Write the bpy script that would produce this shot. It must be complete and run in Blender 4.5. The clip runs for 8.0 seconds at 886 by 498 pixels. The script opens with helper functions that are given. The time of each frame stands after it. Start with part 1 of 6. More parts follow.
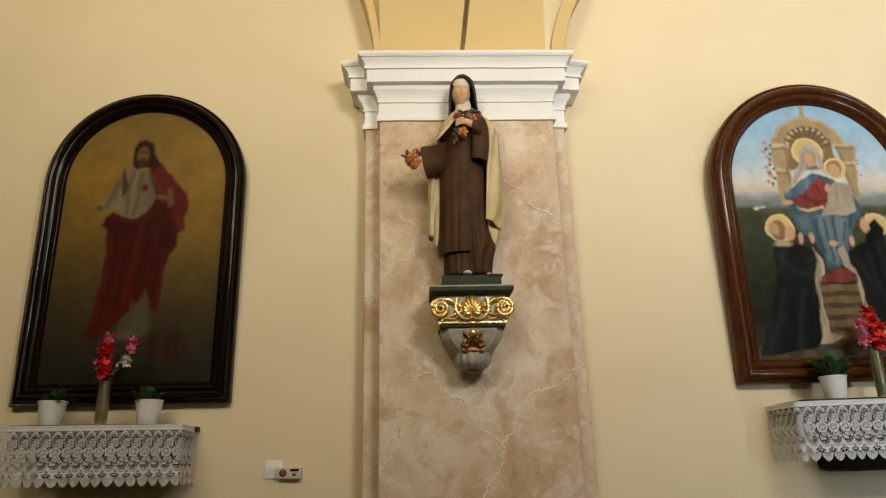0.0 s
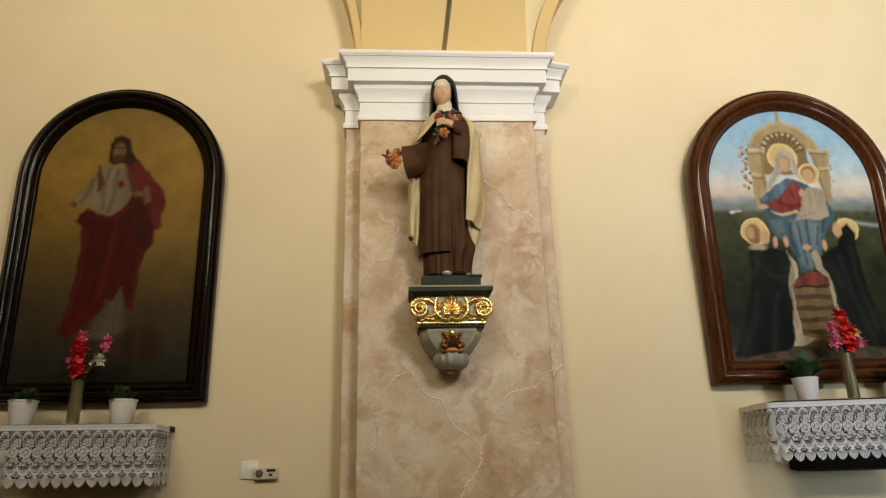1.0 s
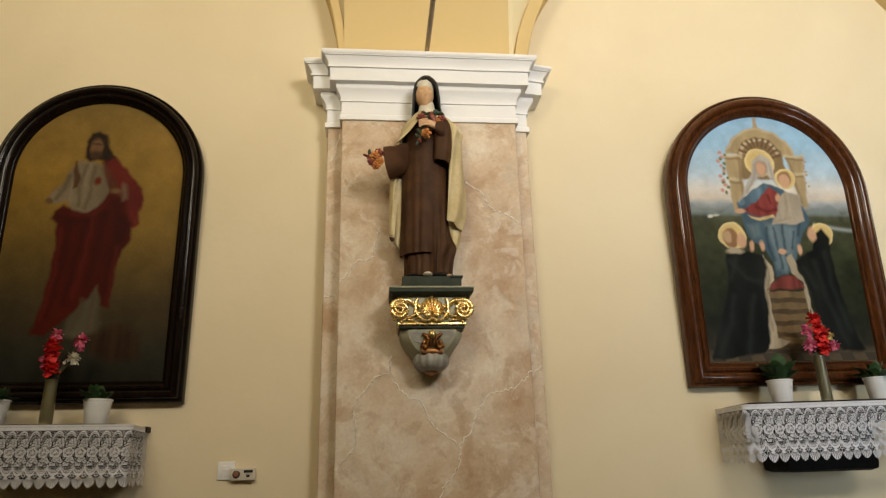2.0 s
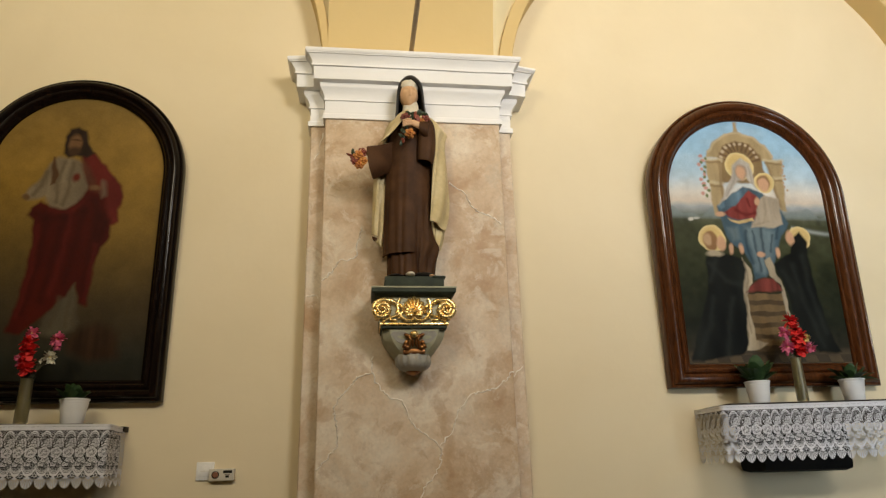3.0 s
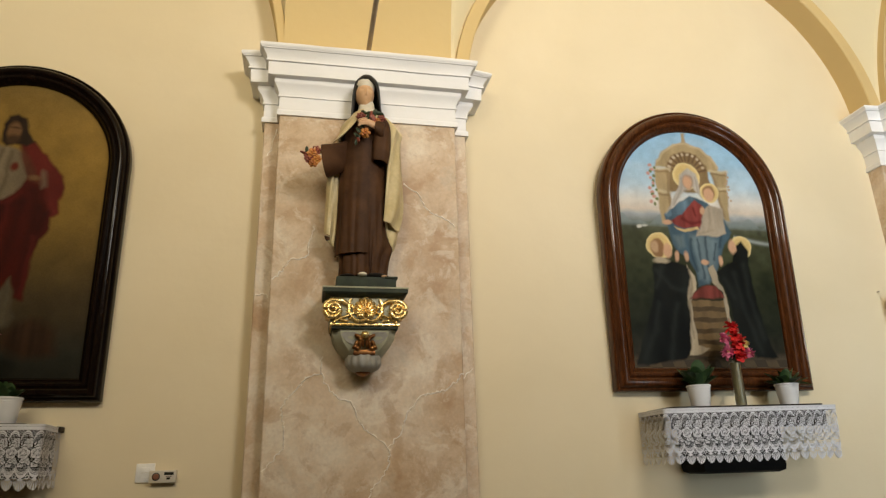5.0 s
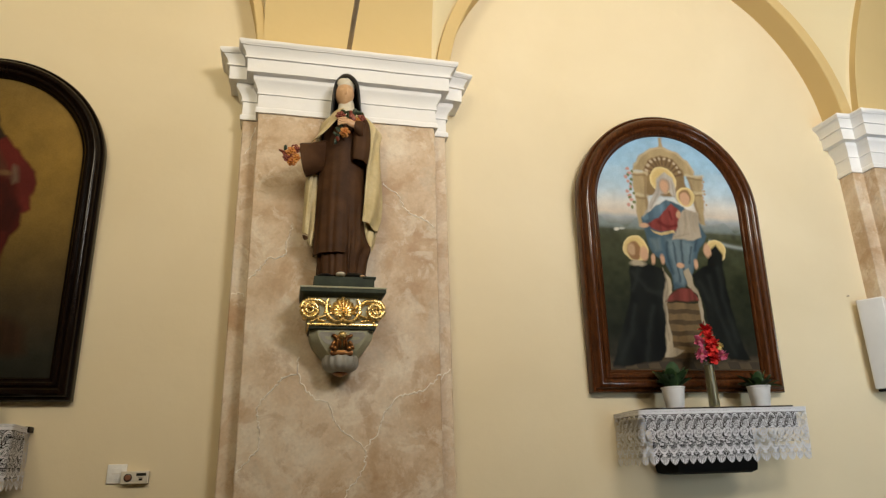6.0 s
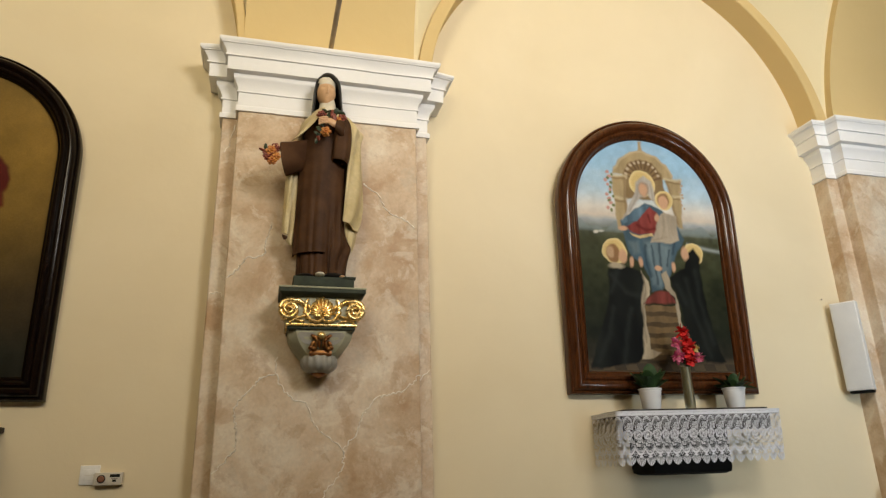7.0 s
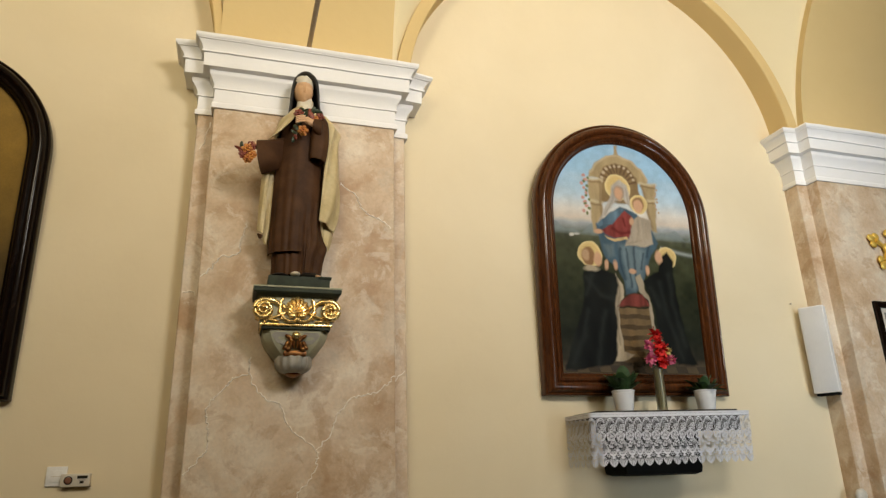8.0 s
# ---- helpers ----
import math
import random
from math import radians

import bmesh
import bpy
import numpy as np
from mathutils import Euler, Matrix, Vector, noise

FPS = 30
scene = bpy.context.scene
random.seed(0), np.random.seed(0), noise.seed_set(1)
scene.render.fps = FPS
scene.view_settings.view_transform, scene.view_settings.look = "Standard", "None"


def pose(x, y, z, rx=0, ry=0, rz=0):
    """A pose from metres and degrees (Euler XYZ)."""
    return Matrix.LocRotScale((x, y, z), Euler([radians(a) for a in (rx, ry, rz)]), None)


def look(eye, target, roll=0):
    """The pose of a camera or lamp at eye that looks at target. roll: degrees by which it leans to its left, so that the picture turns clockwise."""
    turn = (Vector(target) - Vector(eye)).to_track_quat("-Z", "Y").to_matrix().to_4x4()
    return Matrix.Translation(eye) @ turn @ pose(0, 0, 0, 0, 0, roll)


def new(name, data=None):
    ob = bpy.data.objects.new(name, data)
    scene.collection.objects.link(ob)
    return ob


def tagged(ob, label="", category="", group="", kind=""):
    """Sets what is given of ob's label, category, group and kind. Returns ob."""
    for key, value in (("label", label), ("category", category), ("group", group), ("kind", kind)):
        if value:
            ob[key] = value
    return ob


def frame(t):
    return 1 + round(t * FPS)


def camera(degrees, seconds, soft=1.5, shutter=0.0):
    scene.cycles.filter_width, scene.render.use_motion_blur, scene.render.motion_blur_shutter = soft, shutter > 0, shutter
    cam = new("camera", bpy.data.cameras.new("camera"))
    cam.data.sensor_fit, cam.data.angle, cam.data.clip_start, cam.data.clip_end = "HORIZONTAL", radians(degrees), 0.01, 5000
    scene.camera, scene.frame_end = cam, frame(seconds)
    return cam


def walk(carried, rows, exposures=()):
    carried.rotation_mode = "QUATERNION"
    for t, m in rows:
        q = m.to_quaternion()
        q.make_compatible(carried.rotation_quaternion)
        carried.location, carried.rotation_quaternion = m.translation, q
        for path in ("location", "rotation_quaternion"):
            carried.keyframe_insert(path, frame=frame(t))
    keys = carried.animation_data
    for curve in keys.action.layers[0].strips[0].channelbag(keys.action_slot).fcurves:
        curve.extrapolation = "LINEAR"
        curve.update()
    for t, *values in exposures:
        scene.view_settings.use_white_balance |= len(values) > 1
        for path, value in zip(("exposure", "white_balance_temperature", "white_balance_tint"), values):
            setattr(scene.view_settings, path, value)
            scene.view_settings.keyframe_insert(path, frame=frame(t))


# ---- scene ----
EYE = Vector((0.003, -3.498, 1.602))
cam = camera(67.3, 8.0, soft=1.3)

# seconds, yaw, pitch, roll in degrees: a slow pan on a fixed stand
PATH = [
    (0, -2.34, 18.12, -1.61),
    (0.5, -3.26, 18.10, -1.61),
    (1, -4.17, 18.09, -1.62),
    (1.5, -5.06, 18.11, -1.61),
    (3, -7.45, 18.10, -1.62),
    (3.5, -8.29, 18.10, -1.61),
    (4, -9.44, 18.11, -1.61),
    (4.5, -10.61, 18.11, -1.62),
    (6, -13.64, 18.12, -1.63),
    (6.5, -14.49, 18.13, -1.63),
    (7, -15.42, 18.15, -1.65),
    (7.5, -16.34, 18.17, -1.65),
    (8, -17.54, 18.18, -1.66),
]


def aim(yaw, pitch, roll):
    y, p = radians(yaw), radians(pitch)
    way = Vector((-math.sin(y) * math.cos(p), math.cos(y) * math.cos(p), math.sin(p)))
    return look(EYE, EYE + 2 * way, roll)


walk(cam, [(t, aim(y, p, r)) for t, y, p, r in PATH], exposures=[(0.0, 0.0), (8.0, 0.0)])

# ---- daylight ----
world = bpy.data.worlds.new("sky")
scene.world = world
world.use_nodes = True
wn = world.node_tree
sky = wn.nodes.new("ShaderNodeTexSky")
sky.sky_type, sky.sun_disc = "NISHITA", False
sky.sun_elevation, sky.sun_rotation = radians(40), radians(150)
wn.links.new(sky.outputs[0], wn.nodes["Background"].inputs[0])
wn.nodes["Background"].inputs[1].default_value = 0.1

# window openings assumed in the unseen wall behind the camera; the last, low one is added to lift the lower right of
# the north wall: centre x, width, sill z, head z, lamp watts, tint of the light
WINDOWS = [(-1.5, 2.1, 4.05, 5.25, 122, (1.0, 0.88, 0.62)), (2.27, 2.1, 3.75, 4.95, 238, (1.0, 0.955, 0.885)), (3.35, 0.95, 0.7, 2.9, 168, (0.74, 0.885, 1.0))]
# unseen wall, set close and thick so its sills dim the opposite wall's foot
SOUTH, THICK = -4.35, 0.82


def daylight(x, w, z0, z1, watts, colour):
    lamp = bpy.data.lights.new("window_daylight", "AREA")
    lamp.shape, lamp.size, lamp.size_y, lamp.energy = "RECTANGLE", w, z1 - z0, watts
    lamp.color = colour
    ob = new("window_daylight", lamp)
    ob.matrix_world = look((x, SOUTH - THICK + 0.1, (z0 + z1) / 2), (x, 0, (z0 + z1) / 2))


for spec in WINDOWS:
    daylight(*spec)

# ---- materials ----


def material(name, rough=0.6, metal=0.0, **sockets):
    m = bpy.data.materials.new(name)
    m.use_nodes = True
    b = m.node_tree.nodes["Principled BSDF"]
    b.inputs["Roughness"].default_value, b.inputs["Metallic"].default_value = rough, metal
    for key, value in sockets.items():
        b.inputs[key.replace("_", " ")].default_value = value
    return m


def nodes_of(m):
    t = m.node_tree
    return t, t.nodes["Principled BSDF"]


def coords(t, scale=(1, 1, 1)):
    c, mp = t.nodes.new("ShaderNodeTexCoord"), t.nodes.new("ShaderNodeMapping")
    mp.inputs["Scale"].default_value = scale
    t.links.new(c.outputs["Object"], mp.inputs[0])
    return mp.outputs[0]


def noise_fac(t, vec, scale, detail=4.0, rough=0.55, distort=0.0):
    n = t.nodes.new("ShaderNodeTexNoise")
    n.inputs["Scale"].default_value, n.inputs["Detail"].default_value = scale, detail
    n.inputs["Roughness"].default_value, n.inputs["Distortion"].default_value = rough, distort
    t.links.new(vec, n.inputs["Vector"])
    return n.outputs[0]


def ramp(t, fac, *stops):
    r = t.nodes.new("ShaderNodeValToRGB")
    el = r.color_ramp.elements
    while len(el) < len(stops):
        el.new(0.5)
    for e, (p, c) in zip(el, stops):
        e.position, e.color = p, (*c, 1)
    t.links.new(fac, r.inputs[0])
    return r.outputs[0]


def mix(t, fac, a, b, mode="MIX"):
    n = t.nodes.new("ShaderNodeMix")
    n.data_type, n.blend_type = "RGBA", mode
    for sock, v in ((n.inputs[0], fac), (n.inputs[6], a), (n.inputs[7], b)):
        if isinstance(v, (int, float)):
            sock.default_value = v
        elif isinstance(v, tuple):
            sock.default_value = (*v, 1)
        else:
            t.links.new(v, sock)
    return n.outputs[2]


def bump(t, b, height, strength=0.2, distance=0.002):
    n = t.nodes.new("ShaderNodeBump")
    n.inputs["Strength"].default_value, n.inputs["Distance"].default_value = strength, distance
    t.links.new(height, n.inputs["Height"])
    t.links.new(n.outputs[0], b.inputs["Normal"])


def mottled(name, c1, c2, rough=0.6, scale=6.0, fine=60.0, metal=0.0, relief=0.15, distance=0.002, stretch=(1, 1, 1), lo=0.35, hi=0.68, **sockets):
    """A surface whose colour wanders between two tones, with fine grain in colour and relief."""
    m = material(name, rough, metal, **sockets)
    t, b = nodes_of(m)
    v = coords(t, stretch)
    big = ramp(t, noise_fac(t, v, scale, 5), (lo, c1), (hi, c2))
    grain = noise_fac(t, v, fine, 4)
    t.links.new(mix(t, 0.25, big, mix(t, 1.0, big, ramp(t, grain, (0.3, (0.7, 0.7, 0.7)), (0.7, (1.2, 1.2, 1.2))), "MULTIPLY")), b.inputs["Base Color"])
    rr = t.nodes.new("ShaderNodeMapRange")
    rr.inputs["To Min"].default_value, rr.inputs["To Max"].default_value = rough * 0.85, min(1.0, rough * 1.15)
    t.links.new(grain, rr.inputs[0])
    t.links.new(rr.outputs[0], b.inputs["Roughness"])
    bump(t, b, grain, relief, distance)
    return m


def plaster(name, c1, c2):
    """Brushed wall paint: very even, with faint clouds, roller grain and slow unevenness of the surface."""
    m = material(name, 0.8, Specular_IOR_Level=0.3)
    t, b = nodes_of(m)
    v = coords(t)
    cloud = noise_fac(t, v, 0.9, 5, 0.55, 0.4)
    t.links.new(ramp(t, cloud, (0.3, c1), (0.7, c2)), b.inputs["Base Color"])
    lump, grain = noise_fac(t, v, 5, 3), noise_fac(t, v, 120, 3)
    add = t.nodes.new("ShaderNodeMath")
    add.operation = "MULTIPLY_ADD"
    add.inputs[1].default_value = 9.0
    t.links.new(lump, add.inputs[0])
    t.links.new(grain, add.inputs[2])
    bump(t, b, add.outputs[0], 0.35, 0.0012)
    return m


CREAM = plaster("cream_plaster", (0.725, 0.615, 0.412), (0.79, 0.68, 0.475))
# for the unseen walls only, dark so they bounce little light
DUN = plaster("dun_plaster", (0.22, 0.172, 0.10), (0.25, 0.198, 0.118))
TAN = plaster("ochre_plaster", (0.60, 0.445, 0.205), (0.65, 0.485, 0.23))
OCHRE = plaster("light_ochre_plaster", (0.62, 0.465, 0.215), (0.67, 0.51, 0.25))
VAULT = plaster("pale_yellow_plaster", (0.74, 0.635, 0.40), (0.77, 0.668, 0.43))
WHITE = plaster("white_moulding_paint", (0.83, 0.82, 0.81), (0.87, 0.86, 0.855))
# unseen floor, dark so little light bounces up the walls
FLOOR = mottled("dark_unseen_floor", (0.06, 0.06, 0.058), (0.085, 0.085, 0.082), rough=0.4, scale=2)
VEIN = mottled("pale_vein_paint", (0.82, 0.74, 0.63), (0.88, 0.82, 0.72), rough=0.6, scale=20)


def marbled(name):
    """Marbling painted by sponge and brush: clouds of sand and rose, rusty blotches, pale wisps."""
    m = material(name, 0.55)
    t, b = nodes_of(m)
    v = coords(t)
    base = ramp(t, noise_fac(t, v, 3.0, 8, 0.62, 0.25), (0.36, (0.50, 0.345, 0.21)), (0.45, (0.60, 0.45, 0.30)), (0.54, (0.665, 0.535, 0.39)), (0.63, (0.72, 0.62, 0.49)))
    rust = ramp(t, noise_fac(t, v, 5.0, 9, 0.62, 0.45), (0.535, (0, 0, 0)), (0.575, (0.6, 0.6, 0.6)), (0.67, (1, 1, 1)))
    base = mix(t, rust, base, mix(t, 0.56, base, (0.40, 0.23, 0.105)))
    blush = ramp(t, noise_fac(t, v, 4.2, 8, 0.62, 0.2), (0.52, (0, 0, 0)), (0.60, (1, 1, 1)))
    base = mix(t, blush, base, mix(t, 0.30, base, (0.54, 0.37, 0.22)))
    speck = ramp(t, noise_fac(t, v, 17, 7, 0.68, 0.1), (0.57, (0, 0, 0)), (0.65, (1, 1, 1)))
    base = mix(t, speck, base, mix(t, 0.20, base, (0.38, 0.23, 0.13)))
    pale = ramp(t, noise_fac(t, v, 8, 8, 0.66, 0.5), (0.55, (0, 0, 0)), (0.63, (1, 1, 1)))
    base = mix(t, pale, base, mix(t, 0.50, base, (0.77, 0.69, 0.555)))
    grey = ramp(t, noise_fac(t, v, 4.4, 8, 0.64, 0.5), (0.565, (0, 0, 0)), (0.645, (1, 1, 1)))
    base = mix(t, grey, base, mix(t, 0.30, base, (0.50, 0.45, 0.36)))
    grain = noise_fac(t, v, 70, 4)
    base = mix(t, 0.3, base, mix(t, 1.0, base, ramp(t, grain, (0.3, (0.75, 0.75, 0.75)), (0.7, (1.15, 1.15, 1.15))), "MULTIPLY"))
    t.links.new(base, b.inputs["Base Color"])
    bump(t, b, grain, 0.15)
    return m


MARBLE = marbled("marbled_paint")


def wood(name, c1, c2, rough, coat):
    m = material(name, rough, Coat_Weight=coat, Coat_Roughness=0.08, Specular_IOR_Level=0.12)
    t, b = nodes_of(m)
    v = coords(t, (9, 9, 1.4))
    g = noise_fac(t, v, 6, 6, 0.65, 1.0)
    t.links.new(ramp(t, g, (0.35, c1), (0.65, c2)), b.inputs["Base Color"])
    bump(t, b, g, 0.12, 0.001)
    return m


DARK_WOOD = wood("dark_stained_wood", (0.004, 0.0025, 0.002), (0.011, 0.0055, 0.0033), 0.24, 0.18)
BROWN_WOOD = wood("brown_varnished_wood", (0.034, 0.0100, 0.0028), (0.098, 0.031, 0.0085), 0.32, 0.42)
SHELF_WOOD = wood("dark_shelf_wood", (0.012, 0.008, 0.006), (0.026, 0.016, 0.010), 0.55, 0.1)
GOLD = mottled("gilding", (0.84, 0.56, 0.18), (0.95, 0.75, 0.36), rough=0.27, scale=25, metal=0.80, relief=0.1)
YELLOW_GOLD = mottled("yellow_gilding", (0.72, 0.44, 0.06), (0.86, 0.62, 0.14), rough=0.35, scale=25, metal=0.35)
OLD_GOLD = mottled("worn_bronze_gilding", (0.14, 0.05, 0.02), (0.36, 0.17, 0.05), rough=0.4, scale=45, metal=0.8)
SAGE = mottled("sage_green_paint", (0.36, 0.35, 0.235), (0.45, 0.435, 0.31), rough=0.5, scale=14)
DARK_SAGE = mottled("dark_green_paint", (0.026, 0.034, 0.024), (0.046, 0.056, 0.038), rough=0.6, scale=14, Specular_IOR_Level=0.2)
STONE_GREY = mottled("grey_lilac_paint", (0.30, 0.285, 0.245), (0.38, 0.36, 0.32), rough=0.5, scale=14)
POT = mottled("white_pot_glaze", (0.78, 0.77, 0.76), (0.80, 0.79, 0.78), rough=0.35, scale=4, fine=8, relief=0.0)
LACE = mottled("white_lace_thread", (0.66, 0.66, 0.70), (0.74, 0.74, 0.78), rough=0.9, scale=30, fine=300)
LINEN = mottled("white_linen", (0.62, 0.62, 0.65), (0.70, 0.70, 0.73), rough=0.9, scale=12, fine=400)
PLASTIC = mottled("white_plastic", (0.82, 0.81, 0.79), (0.86, 0.85, 0.83), rough=0.4, scale=12, relief=0.03)
IVORY = mottled("ivory_plastic", (0.60, 0.55, 0.46), (0.64, 0.59, 0.50), rough=0.4, scale=12, relief=0.03)
BLACK = mottled("black_plastic", (0.003, 0.003, 0.003), (0.006, 0.006, 0.005), rough=0.7, scale=12, relief=0.05, Specular_IOR_Level=0.10)
LCD = mottled("dark_display", (0.02, 0.02, 0.018), (0.03, 0.03, 0.025), rough=0.2, scale=12, relief=0.0)
COPPER = mottled("copper_dial", (0.17, 0.066, 0.036), (0.24, 0.10, 0.055), rough=0.4, scale=40)
IRON = mottled("grey_iron", (0.38, 0.30, 0.21), (0.46, 0.37, 0.27), rough=0.6, scale=12)
LEAF = mottled("green_leaf", (0.016, 0.042, 0.012), (0.045, 0.09, 0.022), rough=0.5, scale=18)
STEM = mottled("pale_stem", (0.05, 0.046, 0.022), (0.10, 0.085, 0.045), rough=0.6, scale=18)
F_RED = mottled("red_petal", (0.55, 0.012, 0.015), (0.75, 0.03, 0.02), rough=0.6, scale=40)
F_PINK = mottled("pink_petal", (0.62, 0.09, 0.20), (0.75, 0.20, 0.32), rough=0.6, scale=40)
F_WHITE = mottled("white_petal", (0.70, 0.66, 0.52), (0.78, 0.75, 0.64), rough=0.6, scale=40)
F_YELLOW = mottled("yellow_petal", (0.74, 0.55, 0.16), (0.82, 0.68, 0.30), rough=0.6, scale=40)
GLASS = material("clear_glass", 0.32, Transmission_Weight=1.0, IOR=1.45)
GLASS.node_tree.nodes["Principled BSDF"].inputs["Base Color"].default_value = (0.86, 0.78, 0.53, 1)
PANE = material("window_glass", 0.02, Transmission_Weight=1.0, IOR=1.05)
S_BROWN = mottled("brown_habit_paint", (0.048, 0.021, 0.009), (0.084, 0.038, 0.016), rough=0.6, scale=9, Specular_IOR_Level=0.15)
S_CREAM = mottled("cream_mantle_paint", (0.54, 0.43, 0.22), (0.66, 0.55, 0.32), rough=0.5, scale=9, Specular_IOR_Level=0.3)
S_BLACK = mottled("black_veil_paint", (0.005, 0.004, 0.004), (0.010, 0.009, 0.008), rough=0.5, scale=9, Specular_IOR_Level=0.25)
S_SKIN = mottled("flesh_paint", (0.62, 0.375, 0.20), (0.68, 0.43, 0.25), rough=0.4, scale=12, relief=0.03)
S_WHITE = mottled("white_wimple_paint", (0.62, 0.56, 0.44), (0.70, 0.64, 0.52), rough=0.5, scale=12)
S_ORANGE = mottled("orange_rose_paint", (0.40, 0.10, 0.018), (0.62, 0.29, 0.06), rough=0.45, scale=60)
S_ROSE = mottled("dark_rose_paint", (0.16, 0.035, 0.025), (0.30, 0.07, 0.04), rough=0.45, scale=60)
S_LEAF = mottled("painted_leaf", (0.020, 0.035, 0.018), (0.05, 0.07, 0.035), rough=0.45, scale=60)

# ---- mesh helpers ----


def pose_of(ob):
    return (pose_of(ob.parent) @ ob.matrix_parent_inverse if ob.parent else Matrix()) @ ob.matrix_basis


def link(name, mesh, parent=None, label=""):
    ob = new(name, mesh)
    if parent:
        ob.parent, ob.matrix_parent_inverse = parent, pose_of(parent).inverted()
    return tagged(ob, label)


def part(name, bm, mats, parent=None, label="", smooth=True):
    me = bpy.data.meshes.new(name)
    bmesh.ops.recalc_face_normals(bm, faces=bm.faces[:])
    for f in bm.faces:
        f.smooth = smooth
    bm.to_mesh(me)
    bm.free()
    for m in mats if isinstance(mats, list) else [mats]:
        me.materials.append(m)
    if smooth:
        me.set_sharp_from_angle(angle=radians(38))
    return link(name, me, parent, label)


def thing(name, at, label, category, group=""):
    ob = new(name)
    ob.empty_display_size, ob.matrix_basis = 0.05, pose(*at)
    return tagged(ob, label, category, group)


def box(x0, x1, y0, y1, z0, z1, bevel=0.0, bm=None, mat=0):
    own = bmesh.new()
    bmesh.ops.create_cube(own, size=1)
    for v in own.verts:
        v.co = Vector(((x0 + x1) / 2 + v.co.x * (x1 - x0), (y0 + y1) / 2 + v.co.y * (y1 - y0), (z0 + z1) / 2 + v.co.z * (z1 - z0)))
    if bevel:
        bmesh.ops.bevel(own, geom=own.edges[:], offset=bevel, segments=2, affect="EDGES", profile=0.6)
    for f in own.faces:
        f.material_index = mat
    return merged(bm, own)


def merged(bm, own):
    if bm is None:
        return own
    me = bpy.data.meshes.new("scratch")
    own.to_mesh(me)
    own.free()
    bm.from_mesh(me)
    bpy.data.meshes.remove(me)
    return bm


def loft(bm, rings, mat=0, closed=True, cap=True):
    """Skins rings of equal length; closed: each ring runs round."""
    rows = [[bm.verts.new(p) for p in r] for r in rings]
    n = len(rows[0])
    for a, b in zip(rows, rows[1:]):
        for i in range(n if closed else n - 1):
            j = (i + 1) % n
            bm.faces.new((a[i], a[j], b[j], b[i])).material_index = mat
    if cap and closed:
        bm.faces.new(rows[0][::-1]).material_index = mat
        bm.faces.new(rows[-1]).material_index = mat
    return bm


def lathe(bm, profile, x=0, y=0, z=0, n=28, mat=0, wave=0.0, k=0, cap=True):
    rings = [[Vector((x + r * (1 + wave * math.cos(k * a)) * math.cos(a), y + r * (1 + wave * math.cos(k * a)) * math.sin(a), z + h))
              for a in (2 * math.pi * i / n for i in range(n))] for r, h in profile]
    return loft(bm, rings, mat, True, cap)


def tube(bm, pts, radii, n=10, mat=0, flat=1.0, up=Vector((0, 0, 1))):
    """A round or flattened tube along points; flat scales the width across up."""
    pts = [Vector(p) for p in pts]
    rings = []
    for i, p in enumerate(pts):
        d = (pts[min(i + 1, len(pts) - 1)] - pts[max(i - 1, 0)]).normalized()
        side = d.cross(up)
        side = side.normalized() if side.length > 1e-4 else Vector((1, 0, 0))
        top = side.cross(d).normalized()
        r = radii[i] if isinstance(radii, (list, tuple)) else radii
        rings.append([p + side * (r * flat * math.cos(a)) + top * (r * math.sin(a)) for a in (2 * math.pi * k / n for k in range(n))])
    return loft(bm, rings, mat)


def ball(bm, c, rx, ry, rz, mat=0, u=16, v=10, turn=None):
    own = bmesh.new()
    bmesh.ops.create_uvsphere(own, u_segments=u, v_segments=v, radius=1)
    for w in own.verts:
        p = Vector((w.co.x * rx, w.co.y * ry, w.co.z * rz))
        w.co = (turn @ p if turn else p) + Vector(c)
    for f in own.faces:
        f.material_index = mat
    return merged(bm, own)


def moulding(plan, profile, bm=None, gains=None):
    """Runs a profile of (projection, z) along an open plan of right-angled corners; gains scale the projection at each corner, along x and y."""
    bm = bm or bmesh.new()
    pts = [Vector(p) for p in plan]
    ways = [(b - a).normalized() for a, b in zip(pts, pts[1:])]
    outs = [Vector((w.y, -w.x)) for w in ways]
    rows = []
    for i, p in enumerate(pts):
        o = outs[0] if i == 0 else outs[-1] if i == len(pts) - 1 else outs[i - 1] + outs[i]
        if gains:
            o = Vector((o.x * gains[i][0], o.y * gains[i][1]))
        rows.append([bm.verts.new((p.x + o.x * d, p.y + o.y * d, z)) for d, z in profile])
    for a, b in zip(rows, rows[1:]):
        for i in range(len(profile) - 1):
            bm.faces.new((a[i], b[i], b[i + 1], a[i + 1]))
    return bm


def smooth_line(pts, per=6):
    """Points of a rounded line through the given ones."""
    p = [Vector(q) for q in pts]
    p = [p[0] * 2 - p[1]] + p + [p[-1] * 2 - p[-2]]
    out = []
    for a, b, c, d in zip(p, p[1:], p[2:], p[3:]):
        for k in range(per):
            s = k / per
            out.append(0.5 * (2 * b + (c - a) * s + (2 * a - 5 * b + 4 * c - d) * s * s + (3 * b - a - 3 * c + d) * s ** 3))
    return out + [p[-2]]


